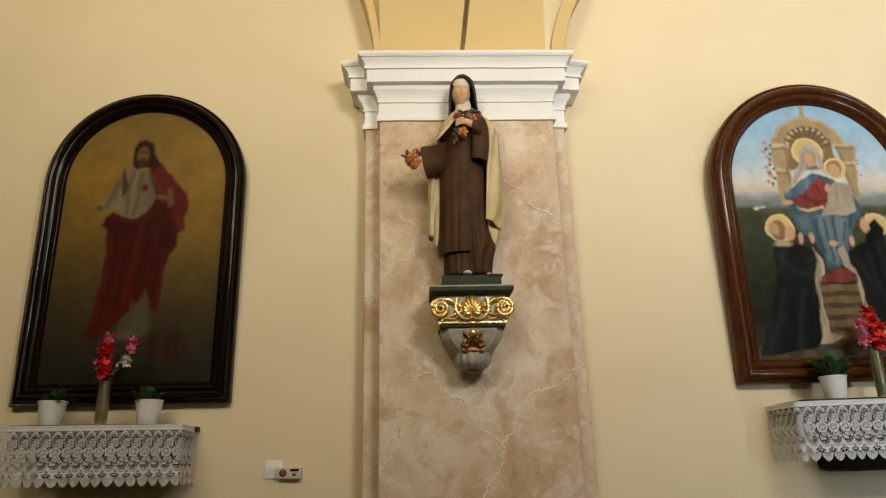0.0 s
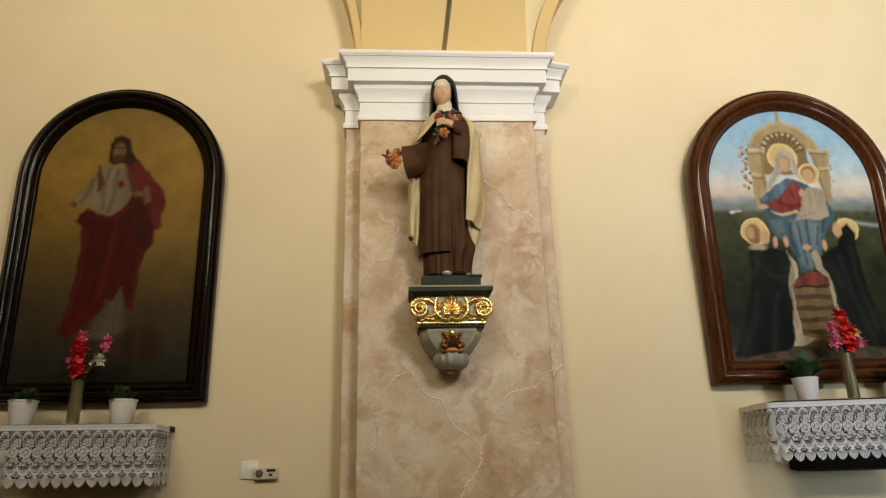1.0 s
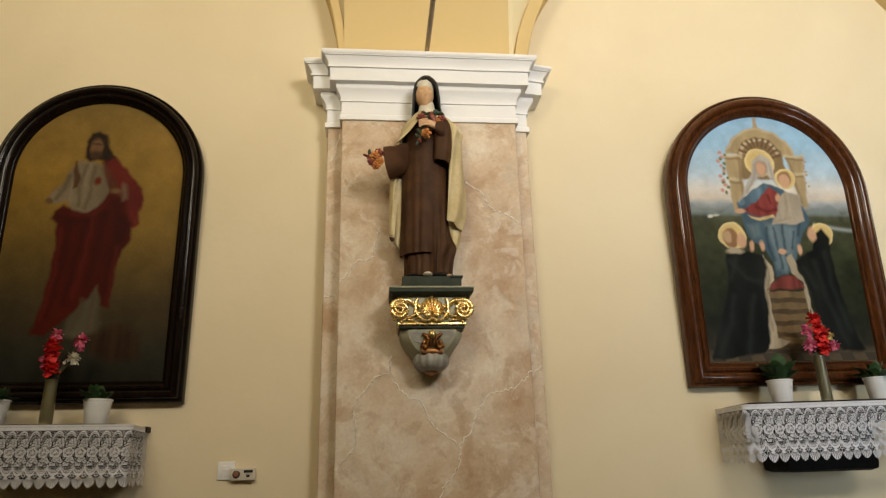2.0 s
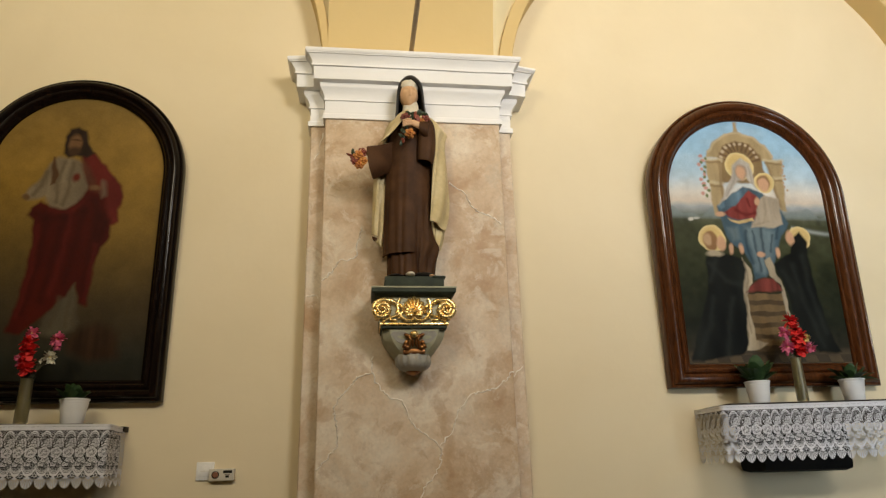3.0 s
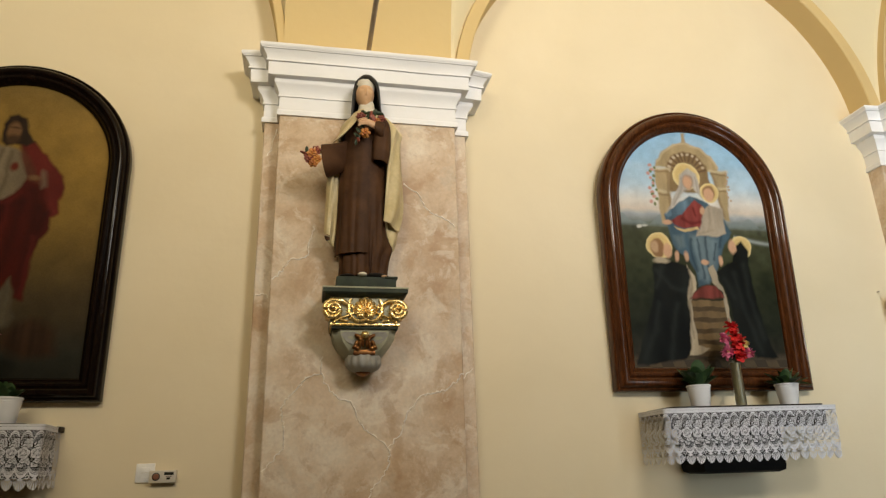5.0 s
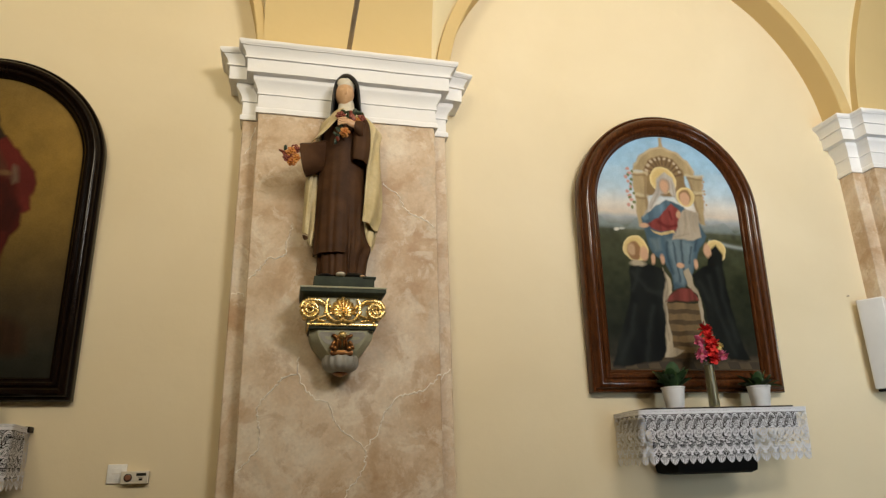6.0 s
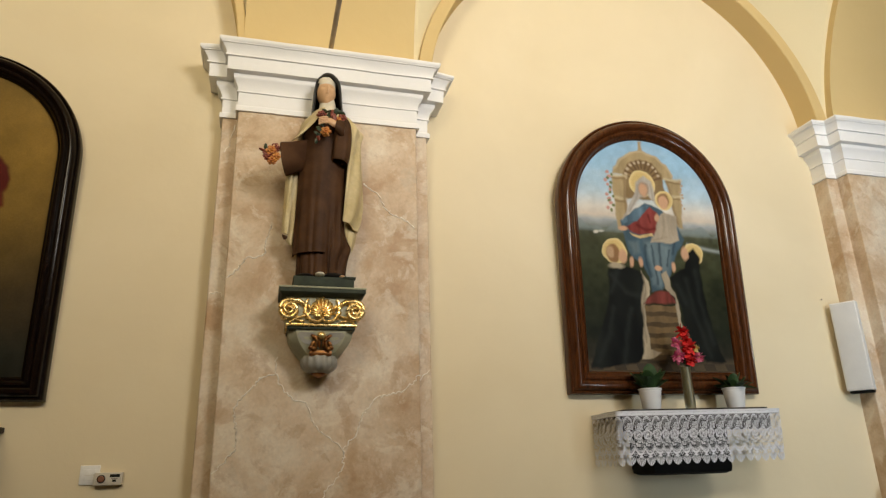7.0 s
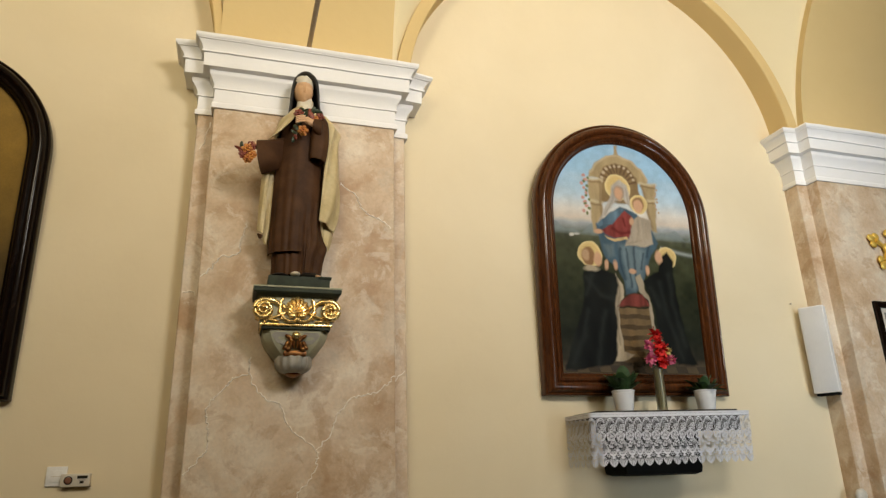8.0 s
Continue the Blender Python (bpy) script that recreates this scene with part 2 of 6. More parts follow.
# ---- setting ----
X0, X1, TOP = -7.0, 12.0, 8.0
tagged(part("wall_north", box(X0, X1, 0, 0.5, 0, TOP), CREAM, smooth=False), "cream painted plaster church wall", "wall", kind="structure")
# end walls out of view, added to close the place and hold back bounce
tagged(part("wall_east", box(X1, X1 + 0.4, SOUTH, 0, 0, TOP), DUN, smooth=False), "unseen dun end wall, dark to limit bounced light", "wall", kind="structure")
tagged(part("wall_west", box(X0 - 0.4, X0, SOUTH, 0, 0, TOP), DUN, smooth=False), "unseen dun end wall, dark to limit bounced light", "wall", kind="structure")
tagged(part("floor", box(X0, X1, SOUTH, 0, -0.3, 0), FLOOR, smooth=False), "unseen dark grey church floor, kept dark to limit bounce", "floor", kind="structure")
# unseen slab, added to block sky light leaking round the vault
tagged(part("roof", box(X0 - 0.4, X1 + 0.4, SOUTH - THICK, 0.5, TOP, TOP + 0.2), CREAM, smooth=False), "unseen slab above the vault that keeps sky light out", "roof", kind="structure")


# unseen wall whose deep openings shape the light
def south_wall():
    bm = bmesh.new()
    y0, y1, x = SOUTH - THICK, SOUTH, X0
    for cx, w, z0, z1, _, _ in WINDOWS:
        box(x, cx - w / 2, y0, y1, 0, TOP, bm=bm)
        box(cx - w / 2, cx + w / 2, y0, y1, 0, z0, bm=bm)
        box(cx - w / 2, cx + w / 2, y0, y1, z1, TOP, bm=bm)
        x = cx + w / 2
    box(x, X1, y0, y1, 0, TOP, bm=bm)
    tagged(part("wall_south", bm, DUN, smooth=False), "unseen dun wall behind the camera, thick to dim the low light", "wall", kind="structure")


south_wall()


# assumed windows out of view; the low one is only an added light
def window(n, cx, w, z0, z1):
    win = tagged(part(f"window_{n}", box(cx - 0.025, cx + 0.025, SOUTH - THICK + 0.02, SOUTH - THICK + 0.07, z0, z1), WHITE, smooth=False), "unseen church window with white bars, assumed behind the camera", "window", kind="structure")
    for z in (z0 + (z1 - z0) / 3, z0 + (z1 - z0) * 2 / 3):
        part("glazing_bar", box(cx - w / 2, cx + w / 2, SOUTH - THICK + 0.025, SOUTH - THICK + 0.065, z - 0.02, z + 0.02), WHITE, win, smooth=False)
    for sx in (-1, 1):
        part("pane", box(min(cx, cx + sx * w / 2), max(cx, cx + sx * w / 2), SOUTH - THICK + 0.042, SOUTH - THICK + 0.048, z0, z1), PANE, win, smooth=False).visible_shadow = False


for n, (cx, w, z0, z1, _, _) in enumerate(WINDOWS):
    window(n + 1, cx, w, z0, z1)

# bays: centre x, radius and band width of the wall arch; piers: centre x
SPRING = 3.687
BAYS = [(-2.53, 2.31, 0.046), (2.275, 1.406, 0.074), (6.265, 1.406, 0.074)]
PIERS = [0.2885, 4.268]
HALF, STEP, FRONT, BACK = 0.484, 0.568, -0.21, -0.115
ARCH_Y = -0.175
NAVE_Y = SOUTH / 2


def vault():
    """A wide flat barrel that swells smoothly into a lunette over every bay."""
    a, b = -NAVE_Y - 0.14, 1.98
    xs = set(np.linspace(X0, X1, 40).round(3))
    for c, r, w in BAYS:
        xs |= {round(c + (r + w) * math.cos(q), 3) for q in np.linspace(0, math.pi, 90)}
    rows = []
    for x in sorted(xs):
        lun = max([math.sqrt(max(0.0, (r + w) ** 2 - (x - c) ** 2)) for c, r, w in BAYS])
        rows.append([Vector((x, NAVE_Y + a * math.cos(q), SPRING + (lun ** 2.3 + (b * math.sin(q)) ** 2.3) ** (1 / 2.3))) for q in np.linspace(0, math.pi, 110)])
    ob = part("ceiling", loft(bmesh.new(), rows, closed=False), VAULT)
    mod = ob.modifiers.new("thickness", "SOLIDIFY")
    mod.thickness, mod.offset = 0.06, 1
    tagged(ob, "pale yellow plaster vault with lunettes", "ceiling", kind="structure")


vault()


def wall_arch(c, r, w):
    prof = [(r, 0.0), (r, ARCH_Y + 0.006), (r + 0.006, ARCH_Y), (r + w + 0.005, ARCH_Y), (r + w + 0.005, 0.0)]
    rings = [[Vector((c + q * math.cos(a), y, SPRING + q * math.sin(a))) for q, y in prof] for a in np.linspace(0.04, math.pi - 0.04, 90)]
    bm = loft(bmesh.new(), rings, cap=False)
    tagged(part("trim_wall_arch", bm, TAN), "ochre painted round arch band on the wall", "arch", kind="structure")


for c, r, w in BAYS:
    wall_arch(c, r, w)


def nave_arch(xc, inset):
    a, b, up = -NAVE_Y - inset, 1.85, 0.35
    rings = []
    for q in np.linspace(0.0, math.pi, 120):
        y, z = math.cos(q), math.sin(q)
        rings.append([Vector((xc + sx * HALF, NAVE_Y + (a + k) * y, SPRING + 0.05 + (b + k) * z)) for sx, k in ((-1, 0), (1, 0), (1, up), (-1, up))])
    tagged(part("trim_nave_arch", loft(bmesh.new(), rings), OCHRE), "light ochre painted arch across the aisle", "arch", kind="structure")


for xc, inset in zip(PIERS, (0.165, 0.20)):
    nave_arch(xc, inset)

CAP_Z, CAP_H = 3.430, 0.373
CORNICE = [(0.0, 1.05), (0.09, 1.040), (0.112, 1.034), (0.12, 1.018), (0.122, 0.990), (0.117, 0.960), (0.112, 0.950), (0.112, 0.940), (0.104, 0.935), (0.096, 0.905), (0.087, 0.865), (0.082, 0.825), (0.080, 0.800),
           (0.086, 0.795), (0.086, 0.774), (0.074, 0.769), (0.072, 0.565), (0.036, 0.555), (0.036, 0.50), (0.034, 0.485), (0.030, 0.47), (0.018, 0.42), (0.010, 0.36), (0.008, 0.315),
           (0.013, 0.310), (0.013, 0.292), (0.004, 0.288), (0.004, 0.085), (0.009, 0.075), (0.013, 0.06), (0.013, -0.01), (0.0, -0.01)]


def pier_plan(xc):
    a, b = STEP, HALF
    return [(xc - a, 0.0), (xc - a, BACK), (xc - b, BACK), (xc - b, FRONT), (xc + b, FRONT), (xc + b, BACK), (xc + a, BACK), (xc + a, 0.0)]


def vein(pier, pts, y, seed):
    rnd = random.Random(seed)
    line = [p + Vector((rnd.uniform(-0.0065, 0.0065), -0.0006, rnd.uniform(-0.0065, 0.0065))) for p in smooth_line([(x, y, z) for x, z in pts], 6)]
    line = smooth_line(line, 2)
    part("painted_vein", tube(bmesh.new(), line, [0.0034 * (0.95 + 0.25 * math.sin(k * 0.9 + seed)) for k in range(len(line))], 6), VEIN, pier, "pale raised vein line")


def pilaster(xc, veins):
    p = new("pilaster")
    p.matrix_basis = pose(xc, 0, 0)
    tagged(p, "stepped pilaster painted as pinkish beige marble with white capital", "pilaster", kind="structure")
    shaft = moulding(pier_plan(xc), [(0.0, 0.0), (0.0, CAP_Z + 0.02)])
    edges = [e for e in shaft.edges if abs(e.verts[0].co.z - e.verts[1].co.z) > 1]
    bmesh.ops.bevel(shaft, geom=edges, offset=0.008, segments=3, affect="EDGES", profile=0.5)
    part("shaft", shaft, MARBLE, p)
    cap = moulding(pier_plan(xc), [(d, CAP_Z + CAP_H * h) for d, h in CORNICE[::-1]], gains=[(1.12, 0.9), (1.12, 0.9), (1.0, 0.95), (0.93, 0.9), (1.04, 0.9), (1.05, 0.95), (1.28, 0.75), (1.28, 0.75)])
    box(xc - HALF - 0.002, xc + HALF + 0.002, FRONT - 0.002, 0.0, CAP_Z + CAP_H, CAP_Z + CAP_H * 1.051, bm=cap)
    long = [e for e in cap.edges if abs(e.verts[0].co.x - e.verts[1].co.x) > 0.4]
    bmesh.ops.subdivide_edges(cap, edges=long, cuts=28, use_grid_fill=True)
    for v in cap.verts:
        v.co += 0.0024 * noise.noise_vector((v.co.x * 7, v.co.y * 7, v.co.z * 9 + xc)) + 0.0010 * noise.noise_vector(v.co * 34)
    part("capital", cap, WHITE, p, "white moulded capital")
    for i, (pts, y) in enumerate(veins):
        vein(p, pts, y, i + int(xc * 10))


# painted veins: points x, z and the face they lie on
LOW_VEINS = [
    ([(0.066, 2.12), (0.066, 2.048), (0.099, 1.988), (0.135, 1.94), (0.162, 1.918), (0.214, 1.906), (0.235, 1.85), (0.268, 1.792), (0.322, 1.752), (0.394, 1.696), (0.395, 1.65), (0.388, 1.609), (0.347, 1.547), (0.31, 1.498), (0.285, 1.40)], FRONT),
    ([(0.394, 1.696), (0.45, 1.762), (0.470, 1.82), (0.494, 1.868), (0.546, 1.927), (0.60, 1.947), (0.66, 1.961), (0.728, 2.002), (0.768, 2.044)], FRONT),
    ([(0.066, 2.048), (0.001, 2.029), (-0.03, 1.995), (-0.056, 1.963), (-0.09, 1.925), (-0.112, 1.884), (-0.104, 1.83), (-0.098, 1.786), (-0.093, 1.722), (-0.113, 1.684), (-0.15, 1.64), (-0.188, 1.600)], FRONT),
]
HIGH_VEINS = [
    ([(-0.190, 2.505), (-0.160, 2.535), (-0.136, 2.564), (-0.098, 2.613), (-0.039, 2.626), (-0.017, 2.66), (-0.005, 2.73), (0.015, 2.80)], FRONT),
    ([(0.476, 3.065), (0.50, 3.043), (0.561, 3.002), (0.593, 2.928), (0.641, 2.897), (0.696, 2.876), (0.757, 2.829)], FRONT),
    ([(0.782, 2.03), (0.845, 2.08)], BACK),
    ([(-0.25, 3.22), (-0.225, 3.31), (-0.205, 3.39)], BACK),
    ([(-0.27, 2.45), (-0.235, 2.46), (-0.205, 2.44)], BACK),
]
pilaster(PIERS[0], LOW_VEINS + HIGH_VEINS)
pilaster(PIERS[1], [])


def tie_rod():
    x = 0.283
    bm = tube(bmesh.new(), [(x, -0.1, 3.90), (x, -2.0, 3.90), (x, -3.0, 3.90), (x, -4.3, 3.90)], 0.014, 12)
    tagged(part("tie_rod", bm, IRON), "thin grey iron tie rod spanning the nave above the capital", "tie rod")


tie_rod()

# ---- arched pictures ----


def arch_line(half, z0, zc, inset, n=40):
    """The outline of a round-headed panel, set in by inset: from the lower left corner up, over and down to the lower right."""
    h = half - inset
    pts = [(-h, z0 + inset), (-h, (z0 + zc) / 2)]
    pts += [(-h * math.cos(a), zc + h * math.sin(a)) for a in np.linspace(0, math.pi, n)]
    return pts + [(h, (z0 + zc) / 2), (h, z0 + inset)]


def frame_body(half, height, bar, depth, mat, name, parent):
    zc = height - half
    # section of the bar: share of its width from the outer edge, height off the wall
    sect = [(0.0, 0.0), (0.0, 0.50), (0.03, 0.62), (0.08, 0.67), (0.12, 0.64), (0.135, 0.60), (0.15, 0.66), (0.21, 0.84), (0.29, 0.96), (0.37, 1.0), (0.45, 0.97), (0.52, 0.88), (0.565, 0.79), (0.58, 0.76),
            (0.60, 0.80), (0.66, 0.86), (0.73, 0.85), (0.80, 0.76), (0.86, 0.62), (0.90, 0.52), (0.915, 0.50), (0.93, 0.53), (0.96, 0.50), (0.985, 0.42), (1.0, 0.34), (1.0, 0.0)]
    rings = []
    for u, h in sect:
        rings.append([Vector((x, -h * depth, z)) for x, z in arch_line(half, 0.0, zc, u * bar)])
    bm = loft(bmesh.new(), rings, closed=True, cap=False)
    return part(name, bm, mat, parent)


def clouds(shape, nx, nz, seed):
    """Smooth random values from -1 to 1 over a grid, nx by nz lumps."""
    rnd = np.random.RandomState(seed)
    g = rnd.uniform(-1, 1, (nx + 2, nz + 2))
    u, v = np.meshgrid(np.linspace(0, nx, shape[0]), np.linspace(0, nz, shape[1]), indexing="ij")
    i, j = u.astype(int), v.astype(int)
    s, t = u - i, v - j
    s, t = s * s * (3 - 2 * s), t * t * (3 - 2 * t)
    return (g[i, j] * (1 - s) + g[i + 1, j] * s) * (1 - t) + (g[i, j + 1] * (1 - s) + g[i + 1, j + 1] * s) * t


class Picture:
    """Colours for a canvas, laid over one another as soft-edged plain areas."""

    def __init__(self, half, height, step=0.0036):
        self.half, self.height = half, height
        nx, nz = int(2 * half / step), int(height / step)
        self.x, self.z = np.meshgrid(np.linspace(-half, half, nx), np.linspace(0, height, nz), indexing="ij")
        self.rgb = np.zeros((nx, nz, 3))
        # brush-like waver of all edges
        self.wx = self.x + 0.003 * np.sin(self.z * 41 + 3 * np.sin(self.x * 27)) + 0.001 * np.sin(self.z * 113 + self.x * 90)
        self.wz = self.z + 0.003 * np.sin(self.x * 43 + 3 * np.sin(self.z * 23)) + 0.001 * np.sin(self.x * 121 - self.z * 80)

    def lay(self, colour, mask):
        self.rgb += (np.array(colour) - self.rgb) * np.clip(mask, 0, 1)[..., None]

    def oval(self, colour, cx, cz, rx, rz, soft=0.012):
        d = (np.hypot((self.wx - cx) / rx, (self.wz - cz) / rz) - 1) * min(rx, rz)
        self.lay(colour, 0.5 - d / soft)

    def poly(self, colour, *pts, soft=0.014, modulate=0.22, folds=70.0):
        p = np.array(pts)
        inside, dist = np.zeros(self.x.shape, bool), np.full(self.x.shape, 9.0)
        for a, b in zip(p, np.roll(p, -1, 0)):
            cross = (a[1] > self.wz) != (b[1] > self.wz)
            inside ^= cross & (self.wx < (b[0] - a[0]) * (self.wz - a[1]) / (b[1] - a[1] + 1e-9) + a[0])
            e = b - a
            s = np.clip(((self.wx - a[0]) * e[0] + (self.wz - a[1]) * e[1]) / (e @ e), 0, 1)
            dist = np.minimum(dist, np.hypot(self.wx - a[0] - s * e[0], self.wz - a[1] - s * e[1]))
        seed = int(abs(p.sum()) * 977) % 9999
        drape = clouds(self.x.shape, max(4, int(folds / 2)), 6, seed) + 0.6 * clouds(self.x.shape, max(6, int(folds)), 10, seed + 1)
        tone = np.clip(1 + 1.5 * modulate * drape, 0.3, 2)
        mask = np.clip(0.5 + np.where(inside, dist, -dist) / soft, 0, 1)
        self.rgb += (np.array(colour) * tone[..., None] - self.rgb) * mask[..., None]

    def stroke(self, colour, width, *pts, strength=0.7):
        """A soft brush line along points."""
        dist = np.full(self.x.shape, 9.0)
        for a, b in zip(np.array(pts), np.array(pts)[1:]):
            e = b - a
            s = np.clip(((self.wx - a[0]) * e[0] + (self.wz - a[1]) * e[1]) / (e @ e), 0, 1)
            dist = np.minimum(dist, np.hypot(self.wx - a[0] - s * e[0], self.wz - a[1] - s * e[1]))
        self.lay(colour, strength * np.exp(-(dist / width) ** 2))

    def fade(self, stops, axis="z"):
        v = (self.wz if axis == "z" else self.wx)
        for n in range(3):
            self.rgb[..., n] = np.interp(v, [s[0] for s in stops], [s[1][n] for s in stops])

    def mesh(self, name, mat, parent, y, inset_half, zc, z0):
        nx, nz = self.x.shape
        keep = (np.abs(self.x) <= inset_half) & (self.z >= z0) & ((self.z < zc) | (np.hypot(self.x, self.z - zc) <= inset_half))
        co = np.stack([self.x, np.full(self.x.shape, y), self.z], -1).reshape(-1, 3)
        idx = np.arange(nx * nz).reshape(nx, nz)
        quad = np.stack([idx[:-1, :-1], idx[1:, :-1], idx[1:, 1:], idx[:-1, 1:]], -1)
        quad = quad[keep[:-1, :-1] & keep[1:, 1:] & keep[1:, :-1] & keep[:-1, 1:]].reshape(-1, 4)
        me = bpy.data.meshes.new(name)
        me.from_pydata(co.tolist(), [], quad.tolist())
        att = me.color_attributes.new("paint", "FLOAT_COLOR", "POINT")
        att.data.foreach_set("color", np.concatenate([np.clip(self.rgb, 0, 1), np.ones((nx, nz, 1))], -1).astype(np.float32).ravel())
        me.materials.append(mat)
        return link(name, me, parent)


def canvas_paint(name, rough):
    m = material(name, rough, Specular_IOR_Level=0.08)
    t, b = nodes_of(m)
    at = t.nodes.new("ShaderNodeAttribute")
    at.attribute_name = "paint"
    v = coords(t)
    blot = ramp(t, noise_fac(t, v, 7, 6, 0.6), (0.3, (0.88, 0.88, 0.88)), (0.7, (1.11, 1.10, 1.08)))
    fine = noise_fac(t, v, 160, 3)
    col = mix(t, 1.0, at.outputs[0], blot, "MULTIPLY")
    t.links.new(mix(t, 0.3, col, mix(t, 1.0, col, ramp(t, fine, (0.3, (0.7, 0.7, 0.7)), (0.7, (1.3, 1.3, 1.3))), "MULTIPLY")), b.inputs["Base Color"])
    bump(t, b, fine, 0.15, 0.001)
    return m


OILS = canvas_paint("oil_paint_on_canvas", 0.5)


def red_robe_picture():
    half, height, bar = 0.543, 1.743, 0.109
    pic = Picture(half, height)
    pic.fade([(0.0, (0.011, 0.0105, 0.0075)), (0.22, (0.023, 0.023, 0.016)), (0.36, (0.034, 0.026, 0.014)), (0.5, (0.048, 0.034, 0.016)), (0.75, (0.092, 0.058, 0.015)), (1.15, (0.215, 0.126, 0.021)), (1.45, (0.21, 0.128, 0.029)), (1.75, (0.11, 0.075, 0.025))])
    pic.rgb *= 1 + 0.16 * clouds(pic.x.shape, 9, 14, 4)[..., None] + 0.08 * clouds(pic.x.shape, 30, 44, 5)[..., None]
    glow = np.exp(-((pic.x - 0.22) ** 2 + (pic.z - 1.1) ** 2) / 0.16)
    pic.lay((0.25, 0.155, 0.035), 0.45 * glow)
    poly, oval, stroke = pic.poly, pic.oval, pic.stroke
    red, grey, skin = (0.058, 0.006, 0.003), (0.150, 0.115, 0.072), (0.135, 0.070, 0.030)
    # rock, then the pale gown below and above, then the robe
    poly((0.031, 0.0155, 0.0075), (0.056, 0.30), (0.114, 0.367), (0.189, 0.395), (0.258, 0.373), (0.296, 0.334), (0.311, 0.217), (0.17, 0.197), (0.074, 0.245), soft=0.05, modulate=0.15)
    poly((0.068, 0.056, 0.036), (0.064, 0.602), (0.1, 0.391), (0.086, 0.356), (0.008, 0.328), (-0.089, 0.33), (-0.051, 0.447), (0.015, 0.542), soft=0.03, folds=40)
    poly(grey, (-0.253, 1.065), (-0.225, 1.038), (-0.142, 1.056), (-0.121, 0.99), (-0.034, 0.96), (0.060, 1.02), (0.085, 1.13), (0.040, 1.245), (-0.032, 1.283), (-0.109, 1.284), (-0.145, 1.243), (-0.173, 1.166), (-0.206, 1.13), soft=0.022, modulate=0.10, folds=14)
    poly(red, (0.004, 1.296), (0.068, 1.316), (0.127, 1.247), (0.179, 1.185), (0.227, 1.128), (0.241, 1.071), (0.222, 0.996), (0.234, 0.93), (0.197, 0.905), (0.205, 0.844), (0.162, 0.788), (0.14, 0.669), (0.132, 0.477), (0.089, 0.496), (0.065, 0.596), (0.025, 0.527),
         (-0.025, 0.477), (-0.076, 0.418), (-0.165, 0.337), (-0.231, 0.345), (-0.201, 0.468), (-0.182, 0.622), (-0.172, 0.787), (-0.182, 0.927), (-0.212, 0.953), (-0.205, 0.998), (-0.158, 1.034), (-0.118, 1.004), (-0.032, 0.989), (0.035, 1.047), (0.060, 1.12), (0.037, 1.214), soft=0.018, modulate=0.14, folds=16)
    poly((0.105, 0.013, 0.009), (0.02, 1.294), (0.068, 1.312), (0.127, 1.247), (0.179, 1.185), (0.227, 1.128), (0.241, 1.071), (0.222, 0.996), (0.232, 0.93), (0.197, 0.908), (0.176, 0.97), (0.150, 1.06), (0.095, 1.14), (0.050, 1.21), soft=0.03, modulate=0.15, folds=14)
    poly((0.082, 0.026, 0.014), (0.010, 1.275), (0.050, 1.235), (0.090, 1.160), (0.118, 1.09), (0.075, 1.10), (0.040, 1.17), soft=0.03, modulate=0.1)
    dark, light = (0.026, 0.004, 0.002), (0.092, 0.010, 0.007)
    for pts in (((-0.12, 0.96), (-0.13, 0.7), (-0.17, 0.44)), ((-0.03, 0.97), (-0.06, 0.75), (-0.09, 0.50)), ((0.06, 1.0), (0.035, 0.8), (0.01, 0.60)), ((0.125, 0.95), (0.115, 0.76), (0.105, 0.55)), ((-0.19, 0.965), (-0.09, 0.935), (0.05, 0.985)), ((0.17, 0.92), (0.15, 0.84), (0.12, 0.72)), ((0.10, 1.05), (0.13, 0.97), (0.17, 0.93))):
        stroke(dark, 0.020, *pts, strength=0.55)
    for pts in (((-0.155, 0.9), (-0.155, 0.65), (-0.19, 0.42)), ((0.0, 0.985), (-0.02, 0.75), (-0.05, 0.54)), ((-0.11, 0.985), (-0.02, 0.975), (0.045, 1.03)), ((0.135, 0.80), (0.125, 0.65), (0.118, 0.51)), ((0.205, 1.10), (0.220, 1.04), (0.205, 0.96))):
        stroke(light, 0.014, *pts, strength=0.5)
    for pts in (((-0.15, 1.20), (-0.175, 1.12), (-0.20, 1.07)), ((-0.075, 1.26), (-0.095, 1.12), (-0.085, 1.03)), ((-0.03, 1.25), (-0.035, 1.12), (-0.05, 1.02)), ((0.0, 0.52), (-0.025, 0.38)), ((0.045, 0.55), (0.045, 0.37)), ((0.075, 0.52), (0.08, 0.38))):
        stroke((0.070, 0.052, 0.030), 0.012, *pts, strength=0.55)
    for pts in (((-0.12, 1.22), (-0.135, 1.14), (-0.13, 1.06)), ((-0.055, 1.27), (-0.065, 1.15)), ((-0.21, 1.10), (-0.235, 1.06))):
        stroke((0.21, 0.165, 0.105), 0.010, *pts, strength=0.5)
    poly((0.125, 0.085, 0.055), (0.126, 1.162), (0.146, 1.152), (0.156, 1.070), (0.132, 1.062), soft=0.03, modulate=0.05)
    # head, hands and the small red mark
    poly((0.020, 0.011, 0.006), (-0.082, 1.305), (-0.091, 1.4), (-0.068, 1.452), (-0.025, 1.466), (0.015, 1.441), (0.038, 1.368), (0.070, 1.312), (0.030, 1.284), (-0.02, 1.30), (-0.06, 1.285), soft=0.016, modulate=0.15)
    oval(skin, -0.034, 1.372, 0.033, 0.052, 0.016)
    oval((0.048, 0.025, 0.012), -0.034, 1.322, 0.026, 0.024, 0.020)
    oval((0.055, 0.030, 0.014), -0.034, 1.388, 0.026, 0.006, 0.010)
